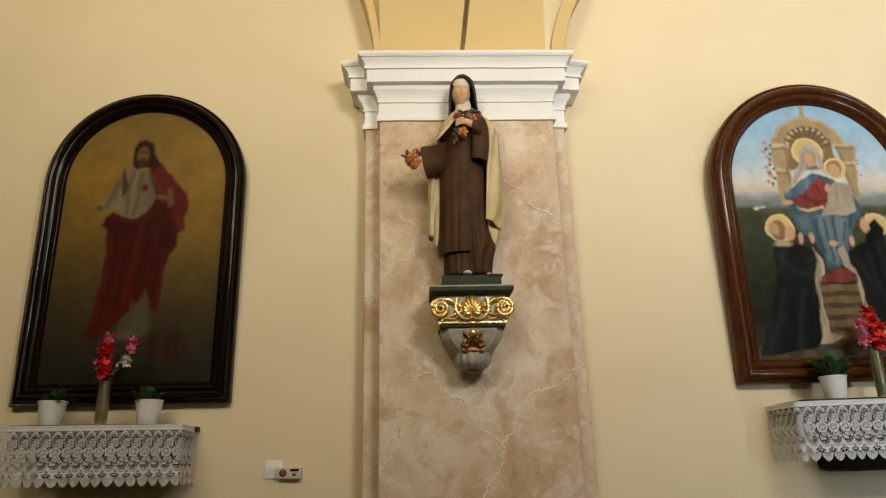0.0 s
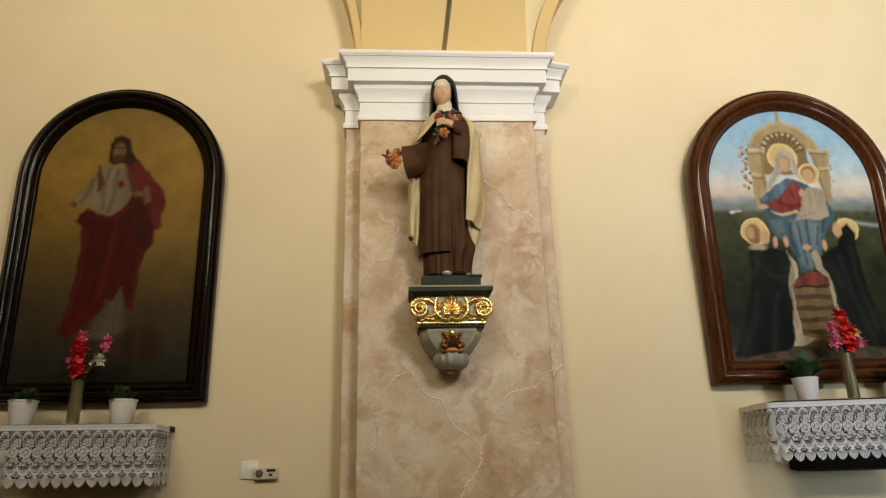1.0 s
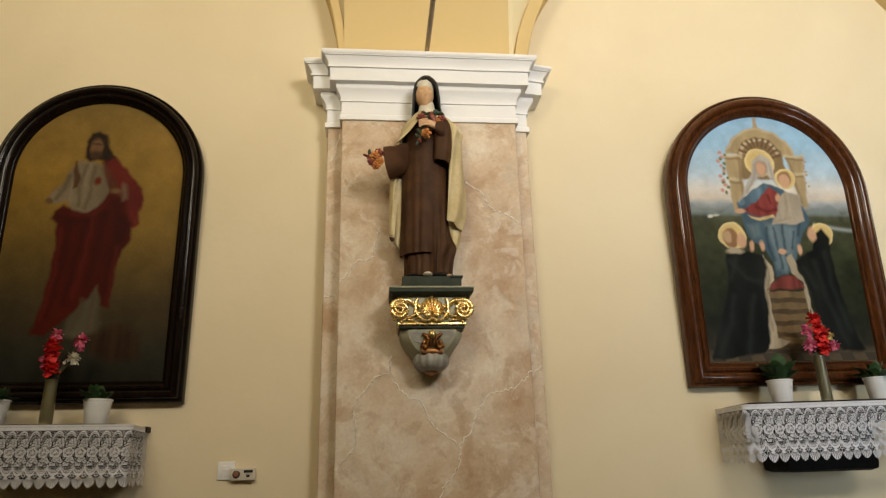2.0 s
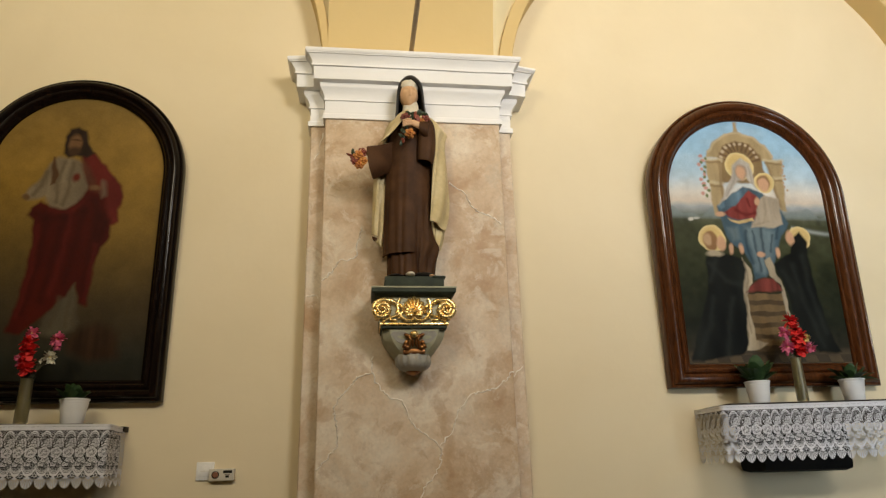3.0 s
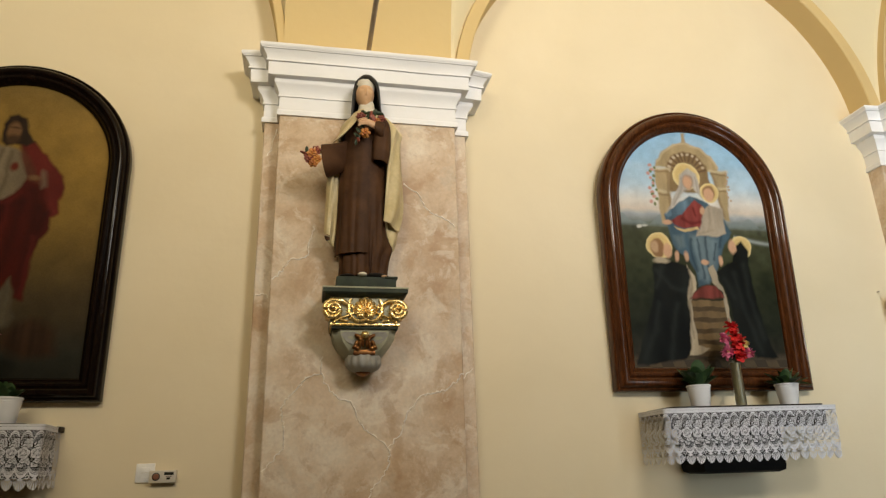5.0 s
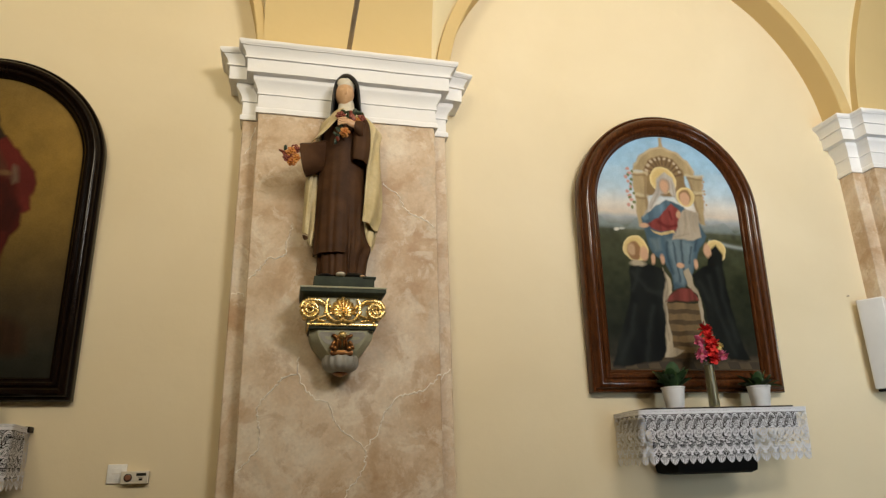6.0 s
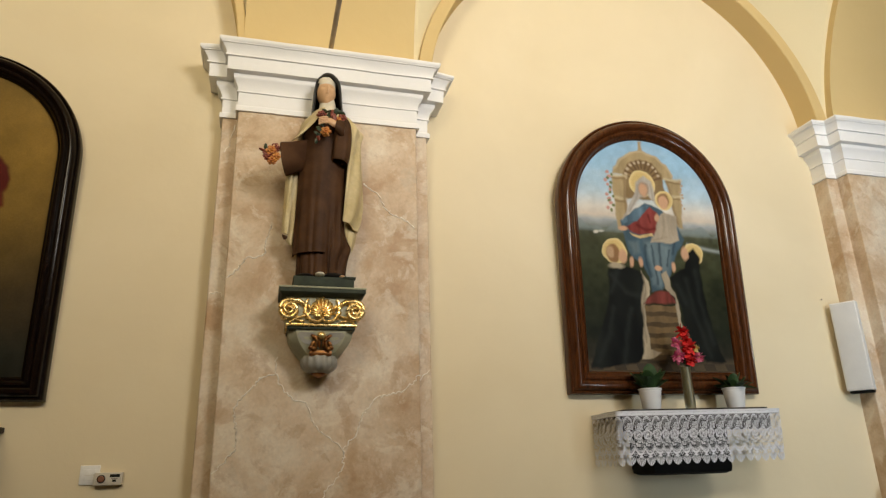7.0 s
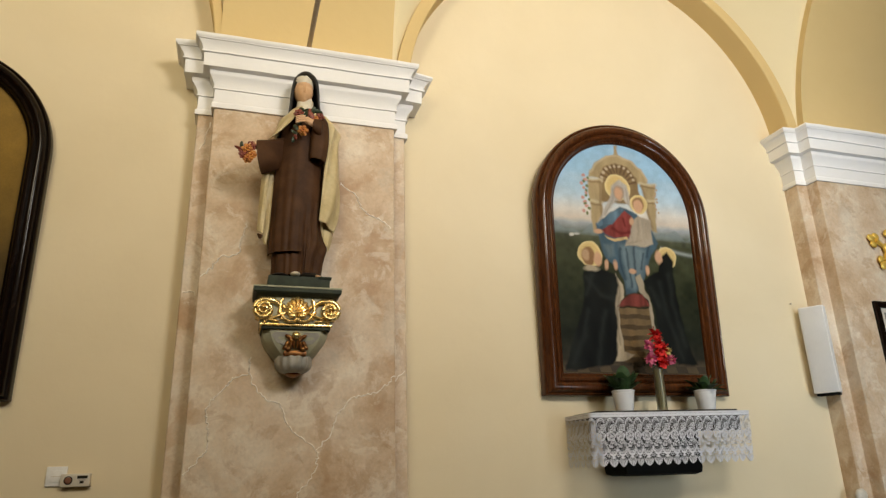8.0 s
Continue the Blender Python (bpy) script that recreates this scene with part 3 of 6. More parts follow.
    oval((0.10, 0.016, 0.008), -0.005, 1.174, 0.017, 0.023, 0.016)
    poly((0.085, 0.042, 0.018), (-0.129, 1.126), (-0.133, 1.223), (-0.134, 1.284), (-0.122, 1.284), (-0.109, 1.223), (-0.092, 1.182), (-0.102, 1.132), soft=0.012, modulate=0.1)
    oval(skin, 0.095, 1.115, 0.030, 0.016, 0.014)
    oval((0.10, 0.055, 0.025), -0.238, 1.055, 0.020, 0.018, 0.014)
    ob = thing("framed_picture", (0, 0, 0), "round-headed oil picture of a red robe on gold, dark wood frame", "picture")
    frame_body(half, height, bar, 0.075, DARK_WOOD, "frame", ob)
    pic.mesh("canvas", OILS, ob, -0.022, half - bar + 0.012, height - half, bar - 0.012)
    part("backing", box(-half + 0.05, half - 0.05, -0.008, -0.002, 0.05, height - half), SHELF_WOOD, ob, smooth=False)
    ob.matrix_basis = pose(-1.495, -0.004, 1.940, 1.5, 0.25)
    return ob


def throne_picture():
    half, height, bar = 0.617, 1.734, 0.130
    pic = Picture(half, height)
    pic.fade([(0.0, (0.05, 0.042, 0.03)), (0.35, (0.013, 0.015, 0.009)), (0.7, (0.028, 0.032, 0.015)), (0.93, (0.058, 0.062, 0.032)), (0.97, (0.085, 0.09, 0.055)), (1.0, (0.16, 0.18, 0.16)), (1.05, (0.34, 0.36, 0.37)), (1.08, (0.58, 0.50, 0.41)),
              (1.14, (0.60, 0.57, 0.52)), (1.24, (0.40, 0.52, 0.61)), (1.42, (0.29, 0.46, 0.61)), (1.75, (0.25, 0.42, 0.60))])
    pic.rgb *= 1 + (0.30 * clouds(pic.x.shape, 14, 20, 7) + 0.2 * clouds(pic.x.shape, 40, 60, 8))[..., None] * np.where(pic.z < 1.0, 1.0, 0.25)[..., None]
    ridge = 1.02 + 0.022 * np.sin(pic.x * 23) + 0.014 * np.sin(pic.x * 51 + 1)
    pic.lay((0.19, 0.225, 0.225), 0.75 * np.clip((ridge - pic.z) / 0.012, 0, 1) * np.clip((pic.z - 0.965) / 0.03, 0, 1))
    pic.lay((0.30, 0.33, 0.32), np.exp(-((pic.z - 0.905 - 0.02 * np.sin(pic.x * 9)) / 0.012) ** 2) * (pic.x > 0.25) * 0.8)
    pic.lay((0.55, 0.57, 0.58), 0.18 * np.clip(np.sin(pic.x * 9 + pic.z * 17) * np.sin(pic.z * 33 + 1) - 0.3, 0, 1) * (pic.z > 1.15))
    stone, halo, skin = (0.36, 0.27, 0.145), (0.66, 0.53, 0.26), (0.52, 0.31, 0.19)
    shade = (0.20, 0.135, 0.065)
    poly, oval, stroke = pic.poly, pic.oval, pic.stroke
    # throne: round head over two posts, fan of leaves inside
    poly(stone, (-0.225, 1.36), (-0.21, 1.40), (-0.176, 1.462), (-0.085, 1.522), (-0.012, 1.535), (0.087, 1.51), (0.167, 1.45), (0.205, 1.379), (0.205, 1.34), modulate=0.08)
    stroke((0.50, 0.40, 0.25), 0.008, (-0.205, 1.395), (-0.17, 1.455), (-0.085, 1.515), (-0.012, 1.528), (0.087, 1.503), (0.162, 1.445), (0.2, 1.379))
    poly(shade, (-0.15, 1.20), (-0.15, 1.361), (-0.104, 1.437), (-0.019, 1.476), (0.069, 1.452), (0.126, 1.383), (0.15, 1.2), modulate=0.1)
    for k in range(11):
        a = math.radians(10 + 16 * k)
        ca, sa = math.cos(a), math.sin(a)
        stroke((0.11, 0.06, 0.03), 0.007, (-0.012 + 0.085 * ca, 1.33 + 0.085 * sa), (-0.012 + 0.13 * ca, 1.33 + 0.135 * sa), strength=0.8)
        oval((0.46, 0.37, 0.26), -0.012 + 0.122 * math.cos(a + 0.14), 1.33 + 0.125 * math.sin(a + 0.14), 0.009, 0.009, 0.010)
    poly(stone, (-0.235, 1.35), (-0.135, 1.346), (-0.151, 1.0), (-0.22, 0.998), modulate=0.08)
    poly(stone, (0.155, 1.355), (0.262, 1.353), (0.238, 1.026), (0.20, 1.03), modulate=0.08)
    for x0, x1, z in ((-0.245, -0.13, 1.352), (-0.23, -0.14, 1.20), (0.145, 0.27, 1.352), (0.185, 0.255, 1.24)):
        stroke((0.55, 0.46, 0.30), 0.010, (x0, z), (x1, z - 0.002))
        stroke(shade, 0.007, (x0 + 0.01, z - 0.02), (x1 - 0.01, z - 0.022))
    stroke(shade, 0.012, (-0.145, 1.33), (-0.155, 1.05))
    stroke(shade, 0.012, (0.165, 1.33), (0.20, 1.06))
    poly(stone, (-0.03, 1.53), (0.005, 1.53), (0.002, 1.60), (-0.018, 1.60), modulate=0.05)
    for k in range(9):
        oval((0.50, 0.26, 0.22), -0.262 + 0.014 * math.sin(k * 2.1), 1.37 - 0.03 * k, 0.012, 0.011, 0.008)
        oval((0.15, 0.17, 0.07), -0.245 + 0.014 * math.cos(k * 2.6), 1.355 - 0.03 * k, 0.010, 0.010, 0.008)
        oval((0.40, 0.28, 0.18), 0.258 + 0.010 * math.sin(k * 1.7), 1.34 - 0.022 * k, 0.008, 0.008, 0.008)
    for cx, cz, rx, rz in ((-0.02, 1.310, 0.092, 0.088), (0.125, 1.205, 0.066, 0.064), (-0.256, 0.852, 0.084, 0.082), (0.292, 0.862, 0.070, 0.072)):
        oval(halo, cx, cz, rx, rz, 0.008)
        oval((0.56, 0.41, 0.17), cx, cz, rx * 0.86, rz * 0.86, 0.02)
    blue, deep, clear_blue = (0.058, 0.098, 0.128), (0.026, 0.045, 0.062), (0.125, 0.17, 0.19)
    poly(blue, (-0.196, 1.05), (-0.096, 1.124), (-0.016, 1.179), (0.10, 1.14), (0.207, 1.03), (0.242, 0.947), (0.165, 0.846), (0.105, 0.709), (0.042, 0.622), (-0.031, 0.61), (-0.03, 0.703), (-0.073, 0.777), (-0.149, 0.83), (-0.186, 0.962), modulate=0.15)
    poly(clear_blue, (-0.05, 0.93), (0.06, 0.93), (0.14, 0.90), (0.12, 0.80), (0.09, 0.70), (0.04, 0.63), (-0.01, 0.66), (-0.02, 0.78), soft=0.04, modulate=0.15)
    poly(clear_blue, (-0.15, 0.92), (-0.09, 0.92), (-0.08, 0.85), (-0.13, 0.84), soft=0.03, modulate=0.1)
    for pts in (((0.06, 0.92), (0.05, 0.8), (0.06, 0.66)), ((0.12, 0.88), (0.10, 0.78)), ((-0.04, 0.9), (-0.05, 0.8), (-0.02, 0.7)), ((0.0, 0.9), (0.01, 0.78), (0.02, 0.66)), ((0.17, 0.95), (0.15, 0.86))):
        stroke(deep, 0.009, *pts)
    poly((0.175, 0.036, 0.030), (-0.16, 1.012), (-0.105, 1.045), (-0.035, 1.108), (0.012, 1.151), (0.061, 1.115), (0.082, 1.027), (0.033, 0.975), (-0.072, 0.969), (-0.142, 0.984), modulate=0.2)
    stroke((0.10, 0.012, 0.012), 0.012, (-0.08, 1.03), (-0.02, 1.0), (0.05, 1.01))
    stroke((0.10, 0.012, 0.012), 0.010, (0.0, 1.10), (0.01, 1.05))
    poly((0.09, 0.145, 0.19), (-0.19, 1.055), (-0.096, 1.122), (-0.016, 1.17), (0.014, 1.165), (-0.083, 1.056), (-0.17, 1.035), modulate=0.2)
    poly((0.38, 0.345, 0.30), (-0.064, 1.317), (-0.006, 1.362), (0.05, 1.326), (0.064, 1.195), (0.076, 1.156), (0.012, 1.242), (-0.045, 1.207), (-0.118, 1.112), (-0.182, 1.059), (-0.149, 1.12), (-0.084, 1.234), modulate=0.12)
    stroke((0.28, 0.25, 0.22), 0.007, (-0.055, 1.30), (-0.06, 1.22), (-0.12, 1.12))
    stroke((0.28, 0.25, 0.22), 0.006, (0.035, 1.30), (0.05, 1.20))
    oval((0.30, 0.22, 0.16), -0.015, 1.268, 0.038, 0.050, 0.012)
    oval(skin, -0.018, 1.266, 0.031, 0.044, 0.012)
    oval((0.24, 0.14, 0.07), 0.122, 1.205, 0.042, 0.046)
    oval(skin, 0.12, 1.190, 0.034, 0.042)
    poly((0.37, 0.31, 0.235), (0.068, 1.085), (0.116, 1.128), (0.198, 1.104), (0.2, 1.034), (0.199, 0.945), (0.132, 0.922), (-0.004, 0.924), (0.047, 1.005), modulate=0.12)
    for pts in (((0.11, 1.10), (0.10, 1.02), (0.08, 0.95)), ((0.16, 1.08), (0.16, 0.98)), ((0.02, 0.94), (0.12, 0.96))):
        stroke((0.30, 0.24, 0.17), 0.008, *pts, strength=0.5)
    poly((0.52, 0.38, 0.18), (-0.144, 0.974), (-0.075, 0.939), (0.022, 0.964), (0.013, 0.977), (-0.072, 0.962), modulate=0.1, soft=0.008)
    oval(skin, -0.186, 1.003, 0.030, 0.016, 0.01)
    oval(skin, 0.06, 1.085, 0.016, 0.024, 0.01)
    # steps and chequered floor
    for k, z in enumerate((0.525, 0.46, 0.395, 0.33, 0.265)):
        wide = 0.11 + 0.012 * k
        poly((0.15, 0.100, 0.048), (-wide + 0.02, z), (wide + 0.02, z), (wide + 0.025, z - 0.04), (-wide + 0.015, z - 0.04), modulate=0.1, soft=0.006)
        poly((0.074, 0.050, 0.027), (-wide + 0.015, z - 0.038), (wide + 0.025, z - 0.038), (wide + 0.028, z - 0.068), (-wide + 0.012, z - 0.068), modulate=0.1, soft=0.006)
    floor = np.clip((0.215 - pic.wz) / 0.05, 0, 1)
    check = (np.mod(np.floor((pic.x + 0.4 * (pic.z - 0.1)) / 0.075) + np.floor(pic.z / 0.045), 2) > 0.5)
    pic.lay((0.105, 0.075, 0.045), floor * 0.8)
    pic.lay((0.040, 0.033, 0.024), floor * check * 0.8)
    # kneeling figures in black over white
    black, pale = (0.008, 0.009, 0.0075), (0.36, 0.30, 0.21)
    poly(pale, (-0.088, 0.738), (-0.045, 0.665), (-0.043, 0.591), (-0.09, 0.516), (-0.085, 0.407), (-0.072, 0.264), (-0.005, 0.239), (-0.09, 0.20), (-0.14, 0.20), (-0.115, 0.407), (-0.12, 0.6), modulate=0.15, soft=0.008)
    stroke((0.22, 0.18, 0.12), 0.007, (-0.075, 0.70), (-0.07, 0.60), (-0.1, 0.50), (-0.1, 0.3))
    poly(black, (-0.309, 0.738), (-0.176, 0.763), (-0.079, 0.72), (-0.076, 0.664), (-0.107, 0.57), (-0.105, 0.407), (-0.126, 0.228), (-0.16, 0.184), (-0.395, 0.148), (-0.47, 0.147), (-0.407, 0.329), (-0.318, 0.545), modulate=0.35, folds=24)
    poly(black, (0.104, 0.699), (0.218, 0.771), (0.253, 0.87), (0.3, 0.901), (0.334, 0.835), (0.328, 0.718), (0.343, 0.529), (0.384, 0.307), (0.429, 0.19), (0.293, 0.189), (0.217, 0.304), (0.172, 0.432), (0.158, 0.561), modulate=0.35, folds=24)
    for pts in (((-0.29, 0.70), (-0.2, 0.60), (-0.12, 0.58)), ((-0.3, 0.5), (-0.33, 0.35), (-0.42, 0.18)), ((-0.18, 0.5), (-0.22, 0.35), (-0.25, 0.18)), ((-0.25, 0.72), (-0.3, 0.6)), ((0.22, 0.7), (0.25, 0.5), (0.33, 0.22)), ((0.29, 0.75), (0.3, 0.55), (0.36, 0.3)), ((0.15, 0.66), (0.2, 0.55))):
        stroke((0.022, 0.025, 0.022), 0.018, *pts, strength=0.5)
    poly(pale, (0.05, 0.72), (0.089, 0.746), (0.108, 0.652), (0.148, 0.56), (0.15, 0.431), (0.205, 0.304), (0.18, 0.30), (0.128, 0.43), (0.128, 0.578), (0.064, 0.632), modulate=0.15, soft=0.008)
    poly((0.145, 0.034, 0.026), (-0.091, 0.534), (-0.011, 0.611), (0.093, 0.614), (0.135, 0.541), modulate=0.3)
    oval((0.24, 0.13, 0.06), -0.268, 0.835, 0.044, 0.060, 0.01)
    oval((0.44, 0.29, 0.17), -0.285, 0.845, 0.026, 0.036, 0.014)
    oval(skin, -0.203, 0.825, 0.026, 0.044, 0.012)
    oval(pale, -0.25, 0.760, 0.05, 0.018)
    oval(skin, 0.232, 0.862, 0.024, 0.044, 0.012)
    for cx, cz, rx, rz in ((-0.145, 0.79, 0.016, 0.032), (-0.085, 0.79, 0.014, 0.030), (0.035, 0.755, 0.026, 0.016), (0.14, 0.768, 0.014, 0.028)):
        oval(skin, cx, cz, rx, rz, 0.01)
    oval((0.52, 0.50, 0.44), -0.37, 0.97, 0.020, 0.012, 0.008)
    oval((0.40, 0.40, 0.36), -0.335, 0.975, 0.018, 0.008, 0.008)
    ob = thing("framed_picture", (0, 0, 0), "round-headed oil picture of figures by a throne, brown varnished frame", "picture")
    frame_body(half, height, bar, 0.085, BROWN_WOOD, "frame", ob)
    pic.mesh("canvas", OILS, ob, -0.026, half - bar + 0.012, height - half, bar - 0.012)
    part("backing", box(-half + 0.05, half - 0.05, -0.008, -0.002, 0.05, height - half), SHELF_WOOD, ob, smooth=False)
    ob.matrix_basis = pose(2.283, -0.004, 1.969, 2.5)
    return ob


red_robe_picture()
throne_picture()

# ---- statue on its bracket ----


def arc_shell(bm, rows, thick, mat, n=30):
    """A draped sheet with thickness. Rows: centre x, y, height, rx, ry, from degrees, to degrees, fold, folds, phase."""
    outer, inner = [], []
    for cx, cy, h, rx, ry, a0, a1, fold, k, ph in rows:
        o, i = [], []
        for j in range(n):
            a = radians(a0 + (a1 - a0) * j / (n - 1))
            w = 1 + fold * math.sin(k * a + ph)
            o.append(Vector((cx + rx * w * math.cos(a), cy + ry * w * math.sin(a), h)))
            i.append(Vector((cx + (rx * w - thick) * math.cos(a), cy + (ry * w - thick) * math.sin(a), h)))
        outer.append(o)
        inner.append(i)
    loft(bm, [o + i[::-1] for o, i in zip(outer, inner)], mat)


def drape(bm, rows, mat, thick=0.010, k=2.2, amp=0.012, ph=0.0, n=26):
    """A hanging sheet. Rows: one edge x, y, z, other edge x, y, z, bulge towards the viewer."""
    rings = []
    for i, (xa, ya, za, xb, yb, zb, bulge) in enumerate(rows):
        front, back = [], []
        for j in range(n):
            u = j / (n - 1)
            fold = amp * min(1.0, 0.25 + 0.25 * i) * math.sin(2 * math.pi * k * u + ph + 0.35 * i) * min(1, 6 * u, 6 * (1 - u) + 0.3)
            p = Vector((xa + (xb - xa) * u + 0.4 * fold, ya + (yb - ya) * u - bulge * math.sin(math.pi * u) - fold, za + (zb - za) * u))
            front.append(p)
            back.append(p + Vector((0, thick, 0)))
        rings.append(front + back[::-1])
    loft(bm, rings, mat)


def rose(bm, c, r, mat, seed):
    """A modelled rose: cupped petals in three rings round a tight heart."""
    rnd = random.Random(seed)
    c = Vector(c)
    face = Vector((rnd.uniform(-0.5, 0.4), -1, rnd.uniform(-0.5, 0.3))).normalized()
    u = face.cross(Vector((0, 0, 1))).normalized()
    v = u.cross(face)
    ball(bm, c, r * 0.62, r * 0.62, r * 0.62, mat, 10, 7)
    for ring, (count, spread, lift, size) in enumerate(((3, 0.20, 0.50, 0.34), (5, 0.48, 0.26, 0.42), (6, 0.72, -0.12, 0.46))):
        for k in range(count):
            a = 2 * math.pi * (k + 0.5 * ring) / count + rnd.uniform(-0.2, 0.2)
            out = u * math.cos(a) + v * math.sin(a)
            lean = (out * (0.55 + 0.2 * ring) + face * (0.75 - 0.25 * ring)).normalized()
            turn = Vector((0, 0, 1)).rotation_difference(lean.cross(u * -math.sin(a) + v * math.cos(a)).normalized()).to_matrix()
            ball(bm, c + out * (r * spread) + face * (r * lift), r * size, r * size * 0.9, r * 0.16, mat, 8, 6, turn)


# folds of the habit: degrees round the figure (270 faces the room), width in degrees, height, drift in degrees per metre, top of the fold
PLEATS = [(194, 7, 0.004, 0, 3.2), (206, 5, -0.005, 4, 2.95), (219, 9, 0.006, 8, 3.25), (233, 4, -0.004, 10, 2.85), (243, 9, 0.004, 4, 3.3), (254, 4, -0.006, -8, 3.05), (264, 7, 0.004, -8, 3.3),
          (275, 4, -0.004, -12, 2.85), (281, 4, 0.007, -6, 2.95), (289, 4, -0.022, 0, 2.84), (299, 6, 0.010, 5, 2.95), (309, 4, -0.009, 6, 2.80), (319, 7, 0.008, 8, 3.1), (332, 6, -0.008, 8, 2.85), (344, 6, 0.007, 0, 2.9)]


def pleat(deg, z, share=1.0):
    """How far the cloth stands out at a bearing and height: folds grow from their tops towards the hem."""
    w = 0.0
    for a, wide, high, drift, top in PLEATS:
        grow = min(1.0, max(0.0, (top - z) / 0.45))
        d = (deg - a - drift * (3.0 - z)) / wide
        if abs(d) < 3:
            w += high * grow * math.exp(-d * d)
    return share * w


def gown(bm, rows, mat, a0=0.0, a1=360.0, n=150, lift=0.0, thick=0.0, share=1.0):
    """A folded cloth round the figure. Rows: centre x, y, z, half width, half depth."""
    rings = []
    full = a1 - a0 >= 360
    for cx, cy, z, rx, ry in rows:
        outer, inner = [], []
        for j in range(n):
            deg = a0 + (a1 - a0) * j / (n if full else n - 1)
            a = radians(deg)
            w = pleat(deg, z, share) + lift + 0.0025 * noise.noise((math.cos(a) * 3, math.sin(a) * 3, z * 5))
            for ring, k in ((outer, 0.0), (inner, thick)):
                ring.append(Vector((cx + (rx + w - k) * math.cos(a), cy + (ry + w - k) * math.sin(a), z)))
        rings.append(outer if full else outer + inner[::-1])
    loft(bm, rings, mat)


def bell(bm, rows, mat, n=32, folds=5, amp=0.004, ph=0.0):
    """A wide sleeve. Rows: top x, y, z, bottom x, y, z, half width across."""
    rings = []
    for i, (xa, ya, za, xb, yb, zb, wide) in enumerate(rows):
        a, b = Vector((xa, ya, za)), Vector((xb, yb, zb))
        mid, up = (a + b) / 2, (a - b) / 2
        side = Vector((0.25, 1, 0)).normalized()
        ring = []
        for k in range(n):
            q = 2 * math.pi * k / n
            w = 1 + amp / wide * math.sin(folds * q + ph + 0.4 * i)
            ring.append(mid + up * math.sin(q) + side * (wide * w * math.cos(q) * (1.05 - 0.15 * math.sin(q))))
        rings.append(ring)
    loft(bm, rings, mat)


def dense(rows, per=4):
    """Rows filled in smoothly."""
    return [tuple(p) for p in smooth_rows([np.array(r, float) for r in rows], per)]


def smooth_rows(p, per):
    p = [p[0] * 2 - p[1]] + p + [p[-1] * 2 - p[-2]]
    out = []
    for a, b, c, d in zip(p, p[1:], p[2:], p[3:]):
        for k in range(per):
            s = k / per
            out.append(0.5 * (2 * b + (c - a) * s + (2 * a - 5 * b + 4 * c - d) * s * s + (3 * b - a - 3 * c + d) * s ** 3))
    return out + [p[-2]]


